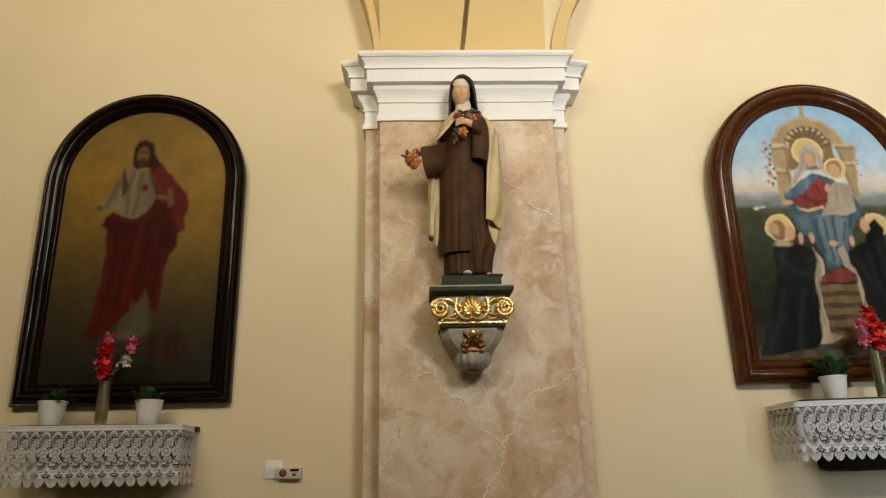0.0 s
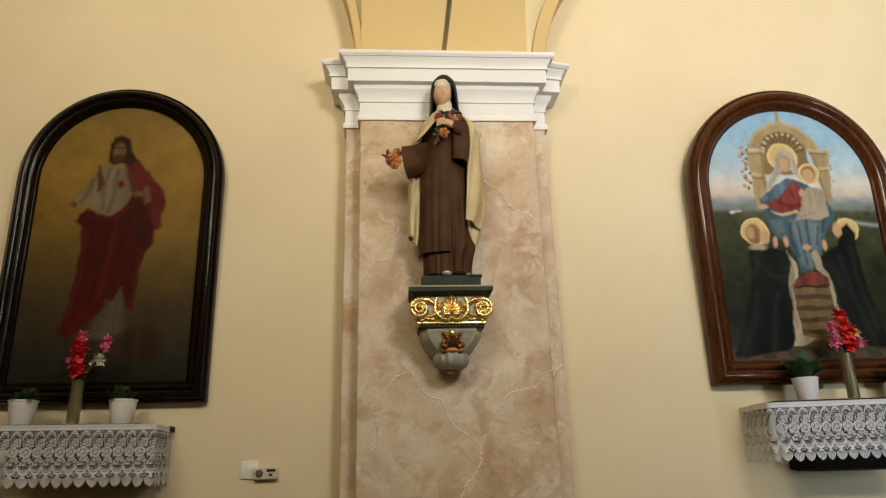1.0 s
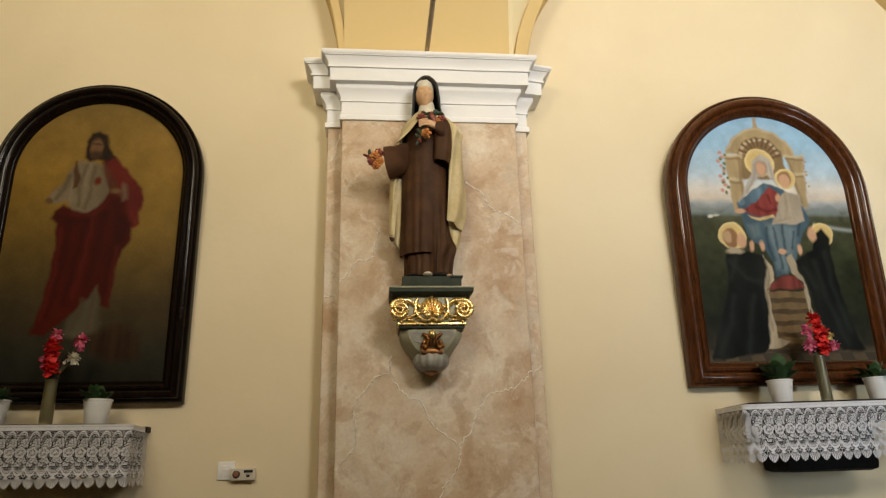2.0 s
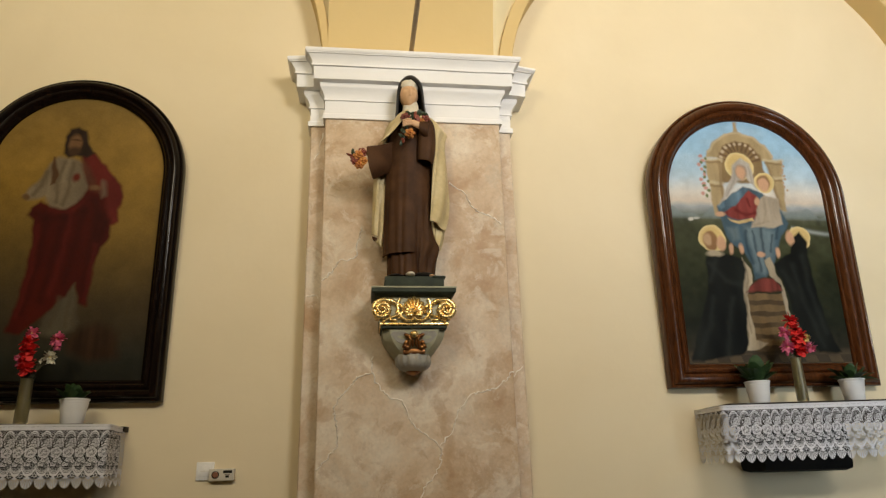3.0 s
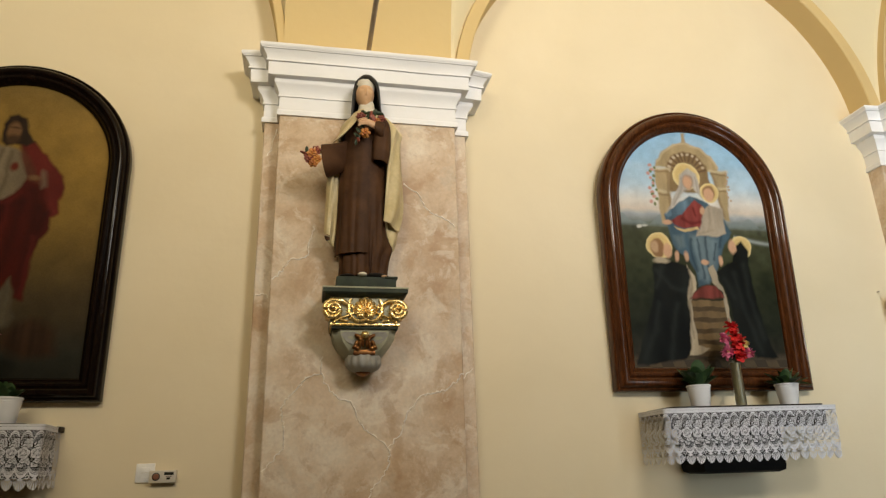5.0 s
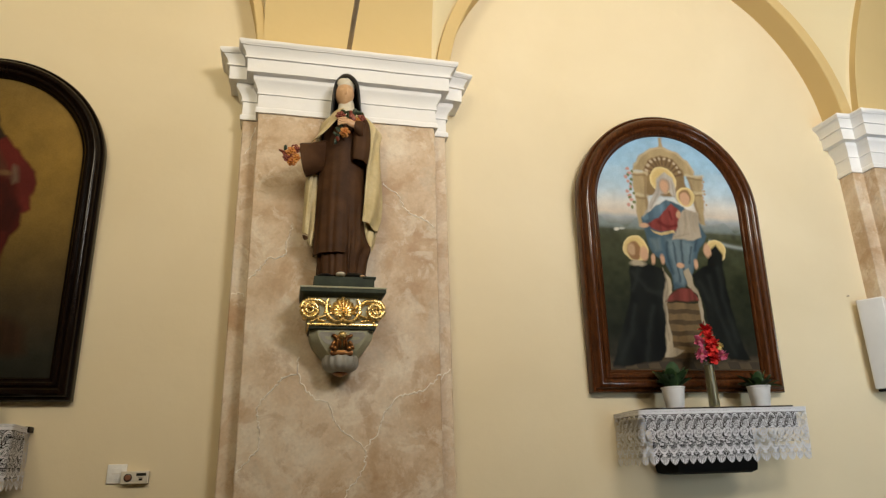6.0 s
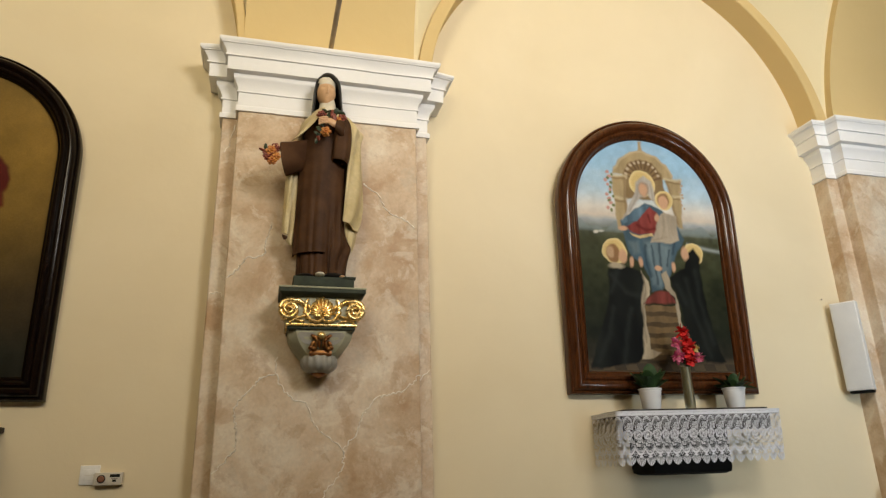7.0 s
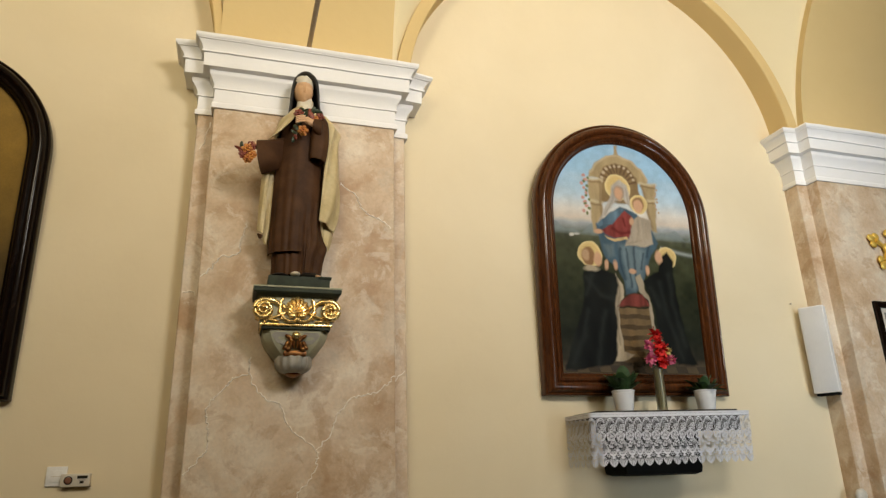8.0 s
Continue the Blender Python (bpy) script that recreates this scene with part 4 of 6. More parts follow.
def statue():
    bm = bmesh.new()
    BROWN, MANTLE, VEIL, SKIN, PALE, BASE, ROSE_O, ROSE_D, GREEN = range(9)
    # habit
    gown(bm, dense([(0.250, -0.325, 2.486, 0.114, 0.092), (0.250, -0.325, 2.50, 0.116, 0.093), (0.249, -0.325, 2.60, 0.114, 0.092), (0.247, -0.325, 2.75, 0.116, 0.091), (0.247, -0.325, 2.95, 0.118, 0.088), (0.250, -0.325, 3.10, 0.114, 0.085),
                    (0.256, -0.325, 3.20, 0.116, 0.084), (0.258, -0.325, 3.28, 0.114, 0.079), (0.258, -0.325, 3.335, 0.096, 0.069), (0.258, -0.325, 3.372, 0.062, 0.054), (0.258, -0.325, 3.40, 0.040, 0.042)]), BROWN)
    # front panel of the habit, shorter than the hem
    gown(bm, dense([(0.242, -0.328, 2.596, 0.125, 0.101), (0.242, -0.328, 2.612, 0.124, 0.100), (0.243, -0.328, 2.75, 0.121, 0.097), (0.247, -0.328, 2.95, 0.118, 0.093), (0.250, -0.328, 3.08, 0.114, 0.089), (0.256, -0.327, 3.20, 0.115, 0.087)], 5),
         BROWN, 180, 279, 90, 0.005, 0.009, 0.85)
    # mantle behind the figure
    arc_shell(bm, [(0.262, -0.300, 2.66, 0.110, 0.074, -18, 190, 0.05, 9, 0.6), (0.262, -0.300, 2.80, 0.138, 0.080, -20, 192, 0.04, 9, 0.8), (0.262, -0.302, 3.00, 0.150, 0.084, -22, 195, 0.03, 8, 0.9),
                   (0.264, -0.312, 3.17, 0.160, 0.092, -30, 190, 0.02, 7, 1.1), (0.268, -0.325, 3.25, 0.158, 0.098, -40, 206, 0.012, 7, 1.2), (0.268, -0.328, 3.315, 0.138, 0.100, -46, 232, 0.008, 6, 1.2),
                   (0.265, -0.327, 3.345, 0.114, 0.094, -52, 240, 0.006, 6, 1.2), (0.262, -0.325, 3.374, 0.084, 0.078, -60, 244, 0.004, 6, 1.2), (0.262, -0.325, 3.408, 0.052, 0.056, -66, 246, 0.0, 6, 0)], 0.010, MANTLE, 48)
    # falling front of the mantle, its folded shoulder and the lining below
    drape(bm, dense([(0.286, -0.388, 3.388, 0.330, -0.335, 3.402, 0.014), (0.312, -0.402, 3.348, 0.388, -0.335, 3.362, 0.022), (0.346, -0.408, 3.308, 0.440, -0.330, 3.312, 0.026), (0.368, -0.408, 3.276, 0.455, -0.330, 3.284, 0.026), (0.376, -0.407, 3.250, 0.447, -0.325, 3.252, 0.026), (0.379, -0.404, 3.215, 0.444, -0.320, 3.21, 0.026),
                     (0.374, -0.402, 3.14, 0.448, -0.318, 3.14, 0.028), (0.366, -0.402, 3.04, 0.456, -0.316, 3.01, 0.030), (0.358, -0.402, 2.92, 0.461, -0.316, 2.90, 0.030), (0.352, -0.402, 2.83, 0.452, -0.320, 2.81, 0.026), (0.347, -0.400, 2.776, 0.431, -0.332, 2.738, 0.018)], 3), MANTLE, 0.010, 1.4, 0.008, 0.6)
    drape(bm, dense([(0.356, -0.350, 2.84, 0.428, -0.29, 2.84, 0.02), (0.362, -0.350, 2.76, 0.432, -0.295, 2.75, 0.02), (0.372, -0.350, 2.71, 0.424, -0.295, 2.69, 0.018), (0.386, -0.350, 2.665, 0.408, -0.31, 2.642, 0.01)]), MANTLE, 0.009, 1.2, 0.007, 0.2)
    # mantle over the other shoulder, down to the held-out arm
    drape(bm, dense([(0.246, -0.404, 3.392, 0.188, -0.330, 3.398, 0.014), (0.222, -0.428, 3.338, 0.166, -0.335, 3.352, 0.020), (0.196, -0.436, 3.292, 0.142, -0.345, 3.300, 0.022), (0.160, -0.438, 3.243, 0.112, -0.360, 3.238, 0.022), (0.126, -0.434, 3.206, 0.090, -0.385, 3.198, 0.014), (0.112, -0.428, 3.192, 0.084, -0.392, 3.186, 0.010)]), MANTLE, 0.010, 1.1, 0.004, 0.4)
    # mantle hanging behind the held-out arm, in two layers
    drape(bm, dense([(0.068, -0.345, 3.06, 0.104, -0.368, 3.06, 0.016), (0.063, -0.345, 2.96, 0.098, -0.368, 2.96, 0.016), (0.060, -0.345, 2.86, 0.094, -0.368, 2.86, 0.016), (0.058, -0.345, 2.77, 0.090, -0.368, 2.765, 0.016), (0.057, -0.345, 2.714, 0.087, -0.368, 2.694, 0.012)]), MANTLE, 0.010, 1.0, 0.003, 2.6)
    drape(bm, dense([(0.092, -0.33, 3.06, 0.150, -0.31, 3.06, 0.016), (0.088, -0.33, 2.92, 0.146, -0.31, 2.92, 0.018), (0.082, -0.33, 2.78, 0.142, -0.31, 2.76, 0.018), (0.074, -0.33, 2.695, 0.136, -0.31, 2.665, 0.012), (0.098, -0.33, 2.655, 0.126, -0.31, 2.640, 0.008)]), MANTLE, 0.010, 1.2, 0.006, 0.4)
    drape(bm, [(0.060, -0.352, 2.700, 0.086, -0.362, 2.690, 0.004), (0.064, -0.352, 2.686, 0.086, -0.362, 2.680, 0.004), (0.070, -0.352, 2.676, 0.078, -0.360, 2.674, 0.002)], BROWN, 0.008, 1.0, 0.001, 0.0)
    # the habit swept out beside the hem
    drape(bm, dense([(0.300, -0.398, 2.92, 0.352, -0.36, 2.92, 0.010), (0.298, -0.405, 2.82, 0.356, -0.36, 2.81, 0.014), (0.296, -0.410, 2.72, 0.368, -0.355, 2.705, 0.016), (0.294, -0.412, 2.66, 0.394, -0.345, 2.652, 0.016), (0.292, -0.412, 2.62, 0.392, -0.348, 2.622, 0.016), (0.290, -0.412, 2.57, 0.380, -0.352, 2.572, 0.016), (0.288, -0.412, 2.492, 0.372, -0.355, 2.504, 0.016)], 3), BROWN, 0.012, 1.6, 0.007, 0.3)
    # wide sleeve of the held-out arm, open at the cuff, and the hand
    bell(bm, [(0.240, -0.330, 3.275, 0.225, -0.330, 3.11, 0.016), (0.185, -0.346, 3.236, 0.176, -0.348, 3.070, 0.030), (0.130, -0.374, 3.204, 0.138, -0.378, 3.036, 0.040), (0.090, -0.398, 3.178, 0.104, -0.398, 3.010, 0.043), (0.058, -0.412, 3.168, 0.080, -0.410, 2.994, 0.046),
              (0.034, -0.420, 3.160, 0.063, -0.416, 2.984, 0.049), (0.031, -0.420, 3.156, 0.060, -0.416, 2.987, 0.047), (0.036, -0.420, 3.148, 0.063, -0.416, 3.000, 0.038), (0.075, -0.408, 3.142, 0.088, -0.408, 3.030, 0.030)], BROWN, 40, 3, 0.0065, 0.9)
    tube(bm, [(0.070, -0.408, 3.112), (0.040, -0.420, 3.128), (0.018, -0.430, 3.126), (0.002, -0.438, 3.106)], [0.020, 0.019, 0.017, 0.010], 10, SKIN)
    for k in range(3):
        tube(bm, [(0.016, -0.446 + 0.010 * k, 3.130 - 0.004 * k), (-0.002, -0.452 + 0.010 * k, 3.120 - 0.004 * k), (-0.010, -0.450 + 0.010 * k, 3.102)], [0.007, 0.0065, 0.005], 6, SKIN)
    # folded arm: hanging sleeve, open below, and the hand on the breast
    sleeve = []
    for z, cx, hw, hd in dense([(3.322, 0.346, 0.020, 0.022), (3.300, 0.342, 0.034, 0.030), (3.262, 0.339, 0.043, 0.036), (3.21, 0.336, 0.046, 0.038), (3.16, 0.333, 0.046, 0.038), (3.115, 0.329, 0.043, 0.036), (3.090, 0.327, 0.040, 0.034), (3.086, 0.327, 0.034, 0.030), (3.115, 0.328, 0.026, 0.024)], 3):
        ring = []
        for k in range(40):
            a = 2 * math.pi * k / 40
            w = 1 + 0.05 * math.sin(5 * a + 0.8 + 3 * (3.3 - z)) * min(1.0, (3.33 - z) * 6)
            ring.append(Vector((cx + hw * w * math.cos(a), -0.412 + hd * w * math.sin(a), z + 0.016 * math.cos(a) * (z < 3.14) * -0.5)))
        sleeve.append(ring)
    loft(bm, sleeve, BROWN)
    bell(bm, [(0.352, -0.430, 3.30, 0.345, -0.430, 3.205, 0.030), (0.325, -0.446, 3.302, 0.318, -0.446, 3.215, 0.028), (0.303, -0.452, 3.296, 0.297, -0.452, 3.232, 0.024), (0.300, -0.452, 3.288, 0.296, -0.452, 3.240, 0.018), (0.315, -0.446, 3.280, 0.312, -0.446, 3.250, 0.012)], BROWN, 28, 4, 0.002)
    tube(bm, [(0.318, -0.450, 3.264), (0.292, -0.458, 3.272), (0.262, -0.462, 3.284), (0.238, -0.458, 3.290)], [0.017, 0.019, 0.018, 0.010], 12, SKIN, 0.6)
    for k in range(4):
        tube(bm, [(0.256, -0.470, 3.298 - 0.009 * k), (0.232, -0.470, 3.298 - 0.010 * k), (0.210, -0.462, 3.294 - 0.011 * k)], [0.0062, 0.0058, 0.0042], 7, SKIN)
    # head with a softly modelled front
    head = ball(bmesh.new(), (0, 0, 0), 0.050, 0.058, 0.080, SKIN, 80, 64)
    for v in head.verts:
        low = max(0.0, -v.co.z / 0.078)
        v.co.x *= 1 - 0.30 * low ** 1.4
        x, z = v.co.x, v.co.z
        if v.co.y < 0:
            bridge = 0.003 + 0.0075 * min(1.0, max(0.0, (0.020 - z) / 0.042))
            nose = bridge * math.exp(-(x / 0.0058) ** 2) * (1 if -0.024 < z < 0.022 else math.exp(-((abs(z + 0.001) - 0.023) / 0.005) ** 2))
            eyes = -0.0060 * sum(math.exp(-((x - s * 0.0195) / 0.011) ** 2 - ((z - 0.010) / 0.0085) ** 2) for s in (-1, 1))
            lids = 0.0022 * sum(math.exp(-((x - s * 0.0195) / 0.008) ** 2 - ((z - 0.008) / 0.0045) ** 2) for s in (-1, 1))
            lips = 0.0026 * math.exp(-(x / 0.011) ** 2) * (math.exp(-((z + 0.0365) / 0.0035) ** 2) + math.exp(-((z + 0.0445) / 0.004) ** 2))
            chin = 0.0045 * math.exp(-(x / 0.014) ** 2 - ((z + 0.064) / 0.010) ** 2)
            v.co.y -= nose + eyes + lids + lips + chin
        v.co = Matrix.Rotation(radians(4), 3, "Z") @ v.co + Vector((0.251, -0.349, 3.503))
    merged(bm, head)
    ball(bm, (0.252, -0.340, 3.552), 0.0525, 0.064, 0.058, PALE, 72, 56)
    lathe(bm, [(0.082, 3.346), (0.072, 3.362), (0.060, 3.380), (0.050, 3.400), (0.044, 3.425), (0.041, 3.450), (0.036, 3.470)], 0.262, -0.338, 0, 28, PALE)
    s = 1.0245
    veil = bmesh.new()
    arc_shell(veil, [(0.006, 0.016, 0.868, 0.086, 0.064, -30, 205, 0.03, 9, 0.2), (0.001, 0.008, 0.96, 0.077, 0.072, -36, 209, 0.012, 7, 0.4), (0, 0.002, 1.01, 0.074, 0.075, -42, 216, 0.006, 7, 0.4),
                     (0, -0.002, 1.045, 0.070, 0.075, -50, 226, 0, 1, 0), (0, -0.004, 1.064, 0.067, 0.073, -66, 246, 0, 1, 0), (0, -0.004, 1.084, 0.063, 0.070, -90.5, 270.5, 0, 1, 0), (0, -0.003, 1.102, 0.053, 0.061, -90.5, 270.5, 0, 1, 0), (0, 0.0, 1.122, 0.037, 0.046, -90.5, 270.5, 0, 1, 0), (0, 0.001, 1.136, 0.008, 0.010, -90.5, 270.5, 0, 1, 0)], 0.007, VEIL, 44)
    for v in veil.verts:
        v.co = Vector((0.262 + v.co.x * s, -0.325 + v.co.y * s, 2.472 + v.co.z * s))
    merged(bm, veil)
    # roses and leaves: a bunch in the held-out hand, a spray on the breast
    for i, (x, y, z, r, m) in enumerate(((-0.012, -0.452, 3.096, 0.026, ROSE_O), (0.010, -0.450, 3.066, 0.024, ROSE_O), (-0.028, -0.444, 3.064, 0.023, ROSE_D), (-0.006, -0.452, 3.044, 0.023, ROSE_O), (0.006, -0.444, 3.116, 0.022, ROSE_D), (-0.032, -0.440, 3.088, 0.020, ROSE_D), (-0.008, -0.436, 3.074, 0.028, ROSE_D),
                                          (0.247, -0.462, 3.222, 0.025, ROSE_O), (0.224, -0.448, 3.325, 0.024, ROSE_D), (0.332, -0.436, 3.322, 0.022, ROSE_D), (0.310, -0.440, 3.306, 0.018, ROSE_O))):
        rose(bm, (x, y, z), r, m, i)
    for i, (x, y, z, long) in enumerate(((-0.052, -0.430, 3.104, 0.024), (-0.040, -0.430, 3.122, 0.020), (0.214, -0.452, 3.240, 0.022), (0.204, -0.448, 3.214, 0.022), (0.212, -0.446, 3.190, 0.022), (0.203, -0.442, 3.176, 0.018), (0.226, -0.456, 3.262, 0.020), (0.250, -0.446, 3.342, 0.026), (0.274, -0.446, 3.338, 0.026), (0.294, -0.444, 3.346, 0.026),
                                               (0.318, -0.440, 3.350, 0.022), (0.262, -0.450, 3.320, 0.022), (0.288, -0.450, 3.316, 0.024), (0.342, -0.430, 3.344, 0.022), (0.238, -0.446, 3.350, 0.018))):
        turn = Euler((0.4 * i, 0.9 * i + 0.4, 1.3 * i)).to_matrix()
        ball(bm, (x, y, z), long, long * 0.55, 0.006, GREEN if i % 4 else ROSE_D, 10, 6, turn)
    tube(bm, [(0.262, -0.452, 3.34), (0.238, -0.450, 3.27), (0.212, -0.444, 3.19)], 0.004, 6, GREEN)
    # shoes
    ball(bm, (0.243, -0.425, 2.484), 0.023, 0.030, 0.012, PALE, 14, 9)
    ball(bm, (0.345, -0.404, 2.481), 0.020, 0.026, 0.009, SKIN, 12, 8)
    ball(bm, (0.308, -0.382, 2.484), 0.070, 0.050, 0.020, VEIL, 14, 8)
    ball(bm, (0.175, -0.382, 2.482), 0.045, 0.045, 0.014, VEIL, 14, 8)
    box(0.121, 0.405, -0.432, -0.225, 2.420, 2.474, 0.004, bm, BASE)
    box(0.35, 0.412, -0.438, -0.40, 2.466, 2.476, 0.002, bm, BASE)
    ob = part("statue", bm, [S_BROWN, S_CREAM, S_BLACK, S_SKIN, S_WHITE, DARK_SAGE, S_ORANGE, S_ROSE, S_LEAF])
    tagged(ob, "painted plaster statue in brown habit and cream mantle holding roses", "statue")


statue()

XB, YB = 0.260, FRONT


def bracket():
    b = thing("wall_bracket", (XB, YB, 2.0), "sage green wall bracket with gilded scrolls and shell under the statue", "bracket")
    # plan runs round the three free sides
    def round_three(half, depth, profile):
        plan = [(XB - half, YB + 0.01), (XB - half, YB - depth), (XB + half, YB - depth), (XB + half, YB + 0.01)]
        bm = moulding(plan, profile)
        bmesh.ops.holes_fill(bm, edges=[e for e in bm.edges if e.is_boundary])
        return bm
    part("top_plate", round_three(0.178, 0.216, [(-0.17, 2.4125), (0.020, 2.4125), (0.022, 2.408), (0.021, 2.394), (0.012, 2.388), (0.004, 2.380), (-0.008, 2.376), (-0.17, 2.376)]), DARK_SAGE, b, "dark green moulded top plate")
    part("top_slab", round_three(0.178, 0.216, [(-0.17, 2.4205), (0.022, 2.4205), (0.025, 2.418), (0.024, 2.4125), (-0.17, 2.4125)]), SAGE, b)
    part("frieze", box(XB - 0.165, XB + 0.165, YB - 0.200, YB, 2.248, 2.378, 0.004), SAGE, b)
    part("ledge", box(XB - 0.163, XB + 0.163, YB - 0.208, YB, 2.2385, 2.2500, 0.003), GOLD, b, "gilded ledge")
    part("lower_ledge", box(XB - 0.156, XB + 0.156, YB - 0.200, YB, 2.226, 2.2385, 0.003), DARK_SAGE, b)
    rings = []
    for z, hw, d in ((2.228, 0.150, 0.188), (2.205, 0.148, 0.186), (2.185, 0.142, 0.182), (2.165, 0.132, 0.175), (2.145, 0.118, 0.166), (2.125, 0.101, 0.156), (2.108, 0.086, 0.146), (2.095, 0.074, 0.130)):
        c = 0.035
        rings.append([Vector((XB + sx, YB + sy, z)) for sx, sy in ((-hw, 0.0), (-hw, -d + c), (-hw + c, -d), (hw - c, -d), (hw, -d + c), (hw, 0.0))])
    part("corbel", loft(bmesh.new(), rings), SAGE, b)
    for s in (-1, 1):
        bm = bmesh.new()
        pts = [(XB + s * 0.035, YB - 0.189, 2.213), (XB + s * 0.098, YB - 0.189, 2.213), (XB + s * 0.110, YB - 0.186, 2.198), (XB + s * 0.08, YB - 0.178, 2.165), (XB + s * 0.035, YB - 0.172, 2.150)]
        front = [bm.verts.new(p) for p in pts]
        f = bm.faces.new(front)
        ext = bmesh.ops.extrude_face_region(bm, geom=[f])
        for v in ext["geom"]:
            if isinstance(v, bmesh.types.BMVert):
                v.co.y += 0.025
        part("panel", bm, STONE_GREY, b, "grey lilac inset panel", False)
    # side scrolls: a spiral that runs out into a stem
    for s in (-1, 1):
        line = []
        for k in range(46):
            a = k / 45 * 2 * math.pi * 2.1
            r = 0.047 * (1 - 0.82 * k / 45)
            line.append((XB + s * (0.150 + r * math.sin(a - 0.4)), YB - 0.212 - 0.012 * k / 45, 2.312 + r * math.cos(a - 0.4)))
        lead = [(XB + s * 0.074, YB - 0.205, 2.325), (XB + s * 0.090, YB - 0.207, 2.344), (XB + s * 0.110, YB - 0.209, 2.356)]
        bm = tube(bmesh.new(), lead + line, [0.008, 0.012, 0.013] + [0.0130 - 0.006 * k / 45 for k in range(46)], 10)
        ball(bm, line[-1], 0.009, 0.009, 0.009)
        part("scroll", bm, GOLD, b, "gilded volute")
        part("scroll_core", box(XB + s * 0.150 - 0.038, XB + s * 0.150 + 0.038, YB - 0.206, YB - 0.10, 2.275, 2.349, 0.02), GOLD, b, "gilded scroll body")
        # acanthus leaves below the scroll
        bm = bmesh.new()
        tube(bm, smooth_line([(XB + s * 0.055, YB - 0.206, 2.30), (XB + s * 0.085, YB - 0.210, 2.285), (XB + s * 0.118, YB - 0.210, 2.272), (XB + s * 0.142, YB - 0.207, 2.258)]), 0.0055, 7)
        for cx, cz, rx, rz, tilt in ((0.100, 2.262, 0.024, 0.006, 0.12), (0.078, 2.295, 0.017, 0.007, 0.9), (0.060, 2.325, 0.020, 0.007, 1.4), (0.120, 2.284, 0.018, 0.006, 0.5), (0.145, 2.255, 0.010, 0.007, 1.5), (0.066, 2.275, 0.016, 0.006, -0.4)):
            ball(bm, (XB + s * cx, YB - 0.208, cz), rx, 0.007, rz, 0, 10, 6, Matrix.Rotation(-s * tilt, 3, "Y"))
        part("acanthus", bm, GOLD, b, "gilded leaf sprays")
    # shell: ribs fanned out from the hinge
    bm = bmesh.new()
    for k in range(9):
        a = radians(-76 + 19 * k)
        long = 0.080 - 0.0055 * abs(k - 4)
        rings = []
        for q in np.linspace(0.10, 1.0, 9):
            wide = 0.0118 * q + 0.0012
            if q > 0.93:
                wide *= 0.6
            deep = 0.004 + 0.010 * math.sin(math.pi * min(1.0, q * 0.82))
            mid = Vector((XB + math.sin(a) * long * q, YB - 0.200 - 0.014 * math.cos(q * 1.5), 2.290 + math.cos(a) * long * q * 1.12))
            side = Vector((math.cos(a), 0, -math.sin(a)))
            rings.append([mid + side * (wide * math.cos(w)) + Vector((0, -deep * math.sin(w), 0)) for w in (2 * math.pi * n / 10 for n in range(10))])
        loft(bm, rings)
    ball(bm, (XB, YB - 0.198, 2.322), 0.056, 0.010, 0.044, 0, 18, 10)
    part("shell", bm, GOLD, b, "gilded shell")
    bm = bmesh.new()
    for s in (-1, 1):
        tube(bm, smooth_line([(XB, YB - 0.216, 2.270), (XB + s * 0.020, YB - 0.218, 2.258), (XB + s * 0.048, YB - 0.216, 2.264), (XB + s * 0.070, YB - 0.214, 2.288), (XB + s * 0.078, YB - 0.210, 2.318), (XB + s * 0.075, YB - 0.208, 2.348), (XB + s * 0.066, YB - 0.206, 2.366)]), 0.0075, 8)
        ball(bm, (XB + s * 0.022, YB - 0.224, 2.283), 0.020, 0.010, 0.013)
    part("shell_cup", bm, GOLD, b, "gilded cupped leaves")
    # crown-like ornament on the corbel
    bm = bmesh.new()
    ball(bm, (XB, YB - 0.198, 2.197), 0.020, 0.018, 0.019, 0, 18, 12)
    part("gilt_ball", bm, GOLD, b, "polished gilt ball")
    bm = bmesh.new()
    for s in (-1, 1):
        for cx, cz, rx, rz, tilt in ((0.030, 2.190, 0.022, 0.010, 0.5), (0.020, 2.176, 0.016, 0.008, 0.9), (0.040, 2.158, 0.010, 0.018, 0.5), (0.022, 2.152, 0.008, 0.022, 0.1), (0.046, 2.142, 0.010, 0.014, 0.9), (0.008, 2.158, 0.006, 0.020, 0.0), (0.034, 2.136, 0.014, 0.012, 0.0)):
            ball(bm, (XB + s * cx, YB - 0.192, cz), rx, 0.011, rz, 0, 10, 7, Matrix.Rotation(-s * tilt, 3, "Y"))
    box(XB - 0.052, XB + 0.052, YB - 0.186, YB - 0.05, 2.106, 2.132, 0.008, bm)
    part("crown_ornament", bm, OLD_GOLD, b, "worn bronze crown ornament")
    rings = []
    for z, r in ((2.116, 0.066), (2.113, 0.075), (2.106, 0.081), (2.096, 0.083), (2.082, 0.0835), (2.070, 0.082), (2.059, 0.077), (2.049, 0.068), (2.041, 0.054), (2.036, 0.036)):
        rings.append([Vector((XB + r * (1 + 0.042 * math.cos(14 * a)) * math.cos(a), YB - 0.095 + r * (1 + 0.042 * math.cos(14 * a)) * 1.12 * math.sin(a), z)) for a in (2 * math.pi * k / 84 for k in range(84))])
    part("fluted_bowl", loft(bmesh.new(), rings), STONE_GREY, b, "grey lilac fluted bowl")
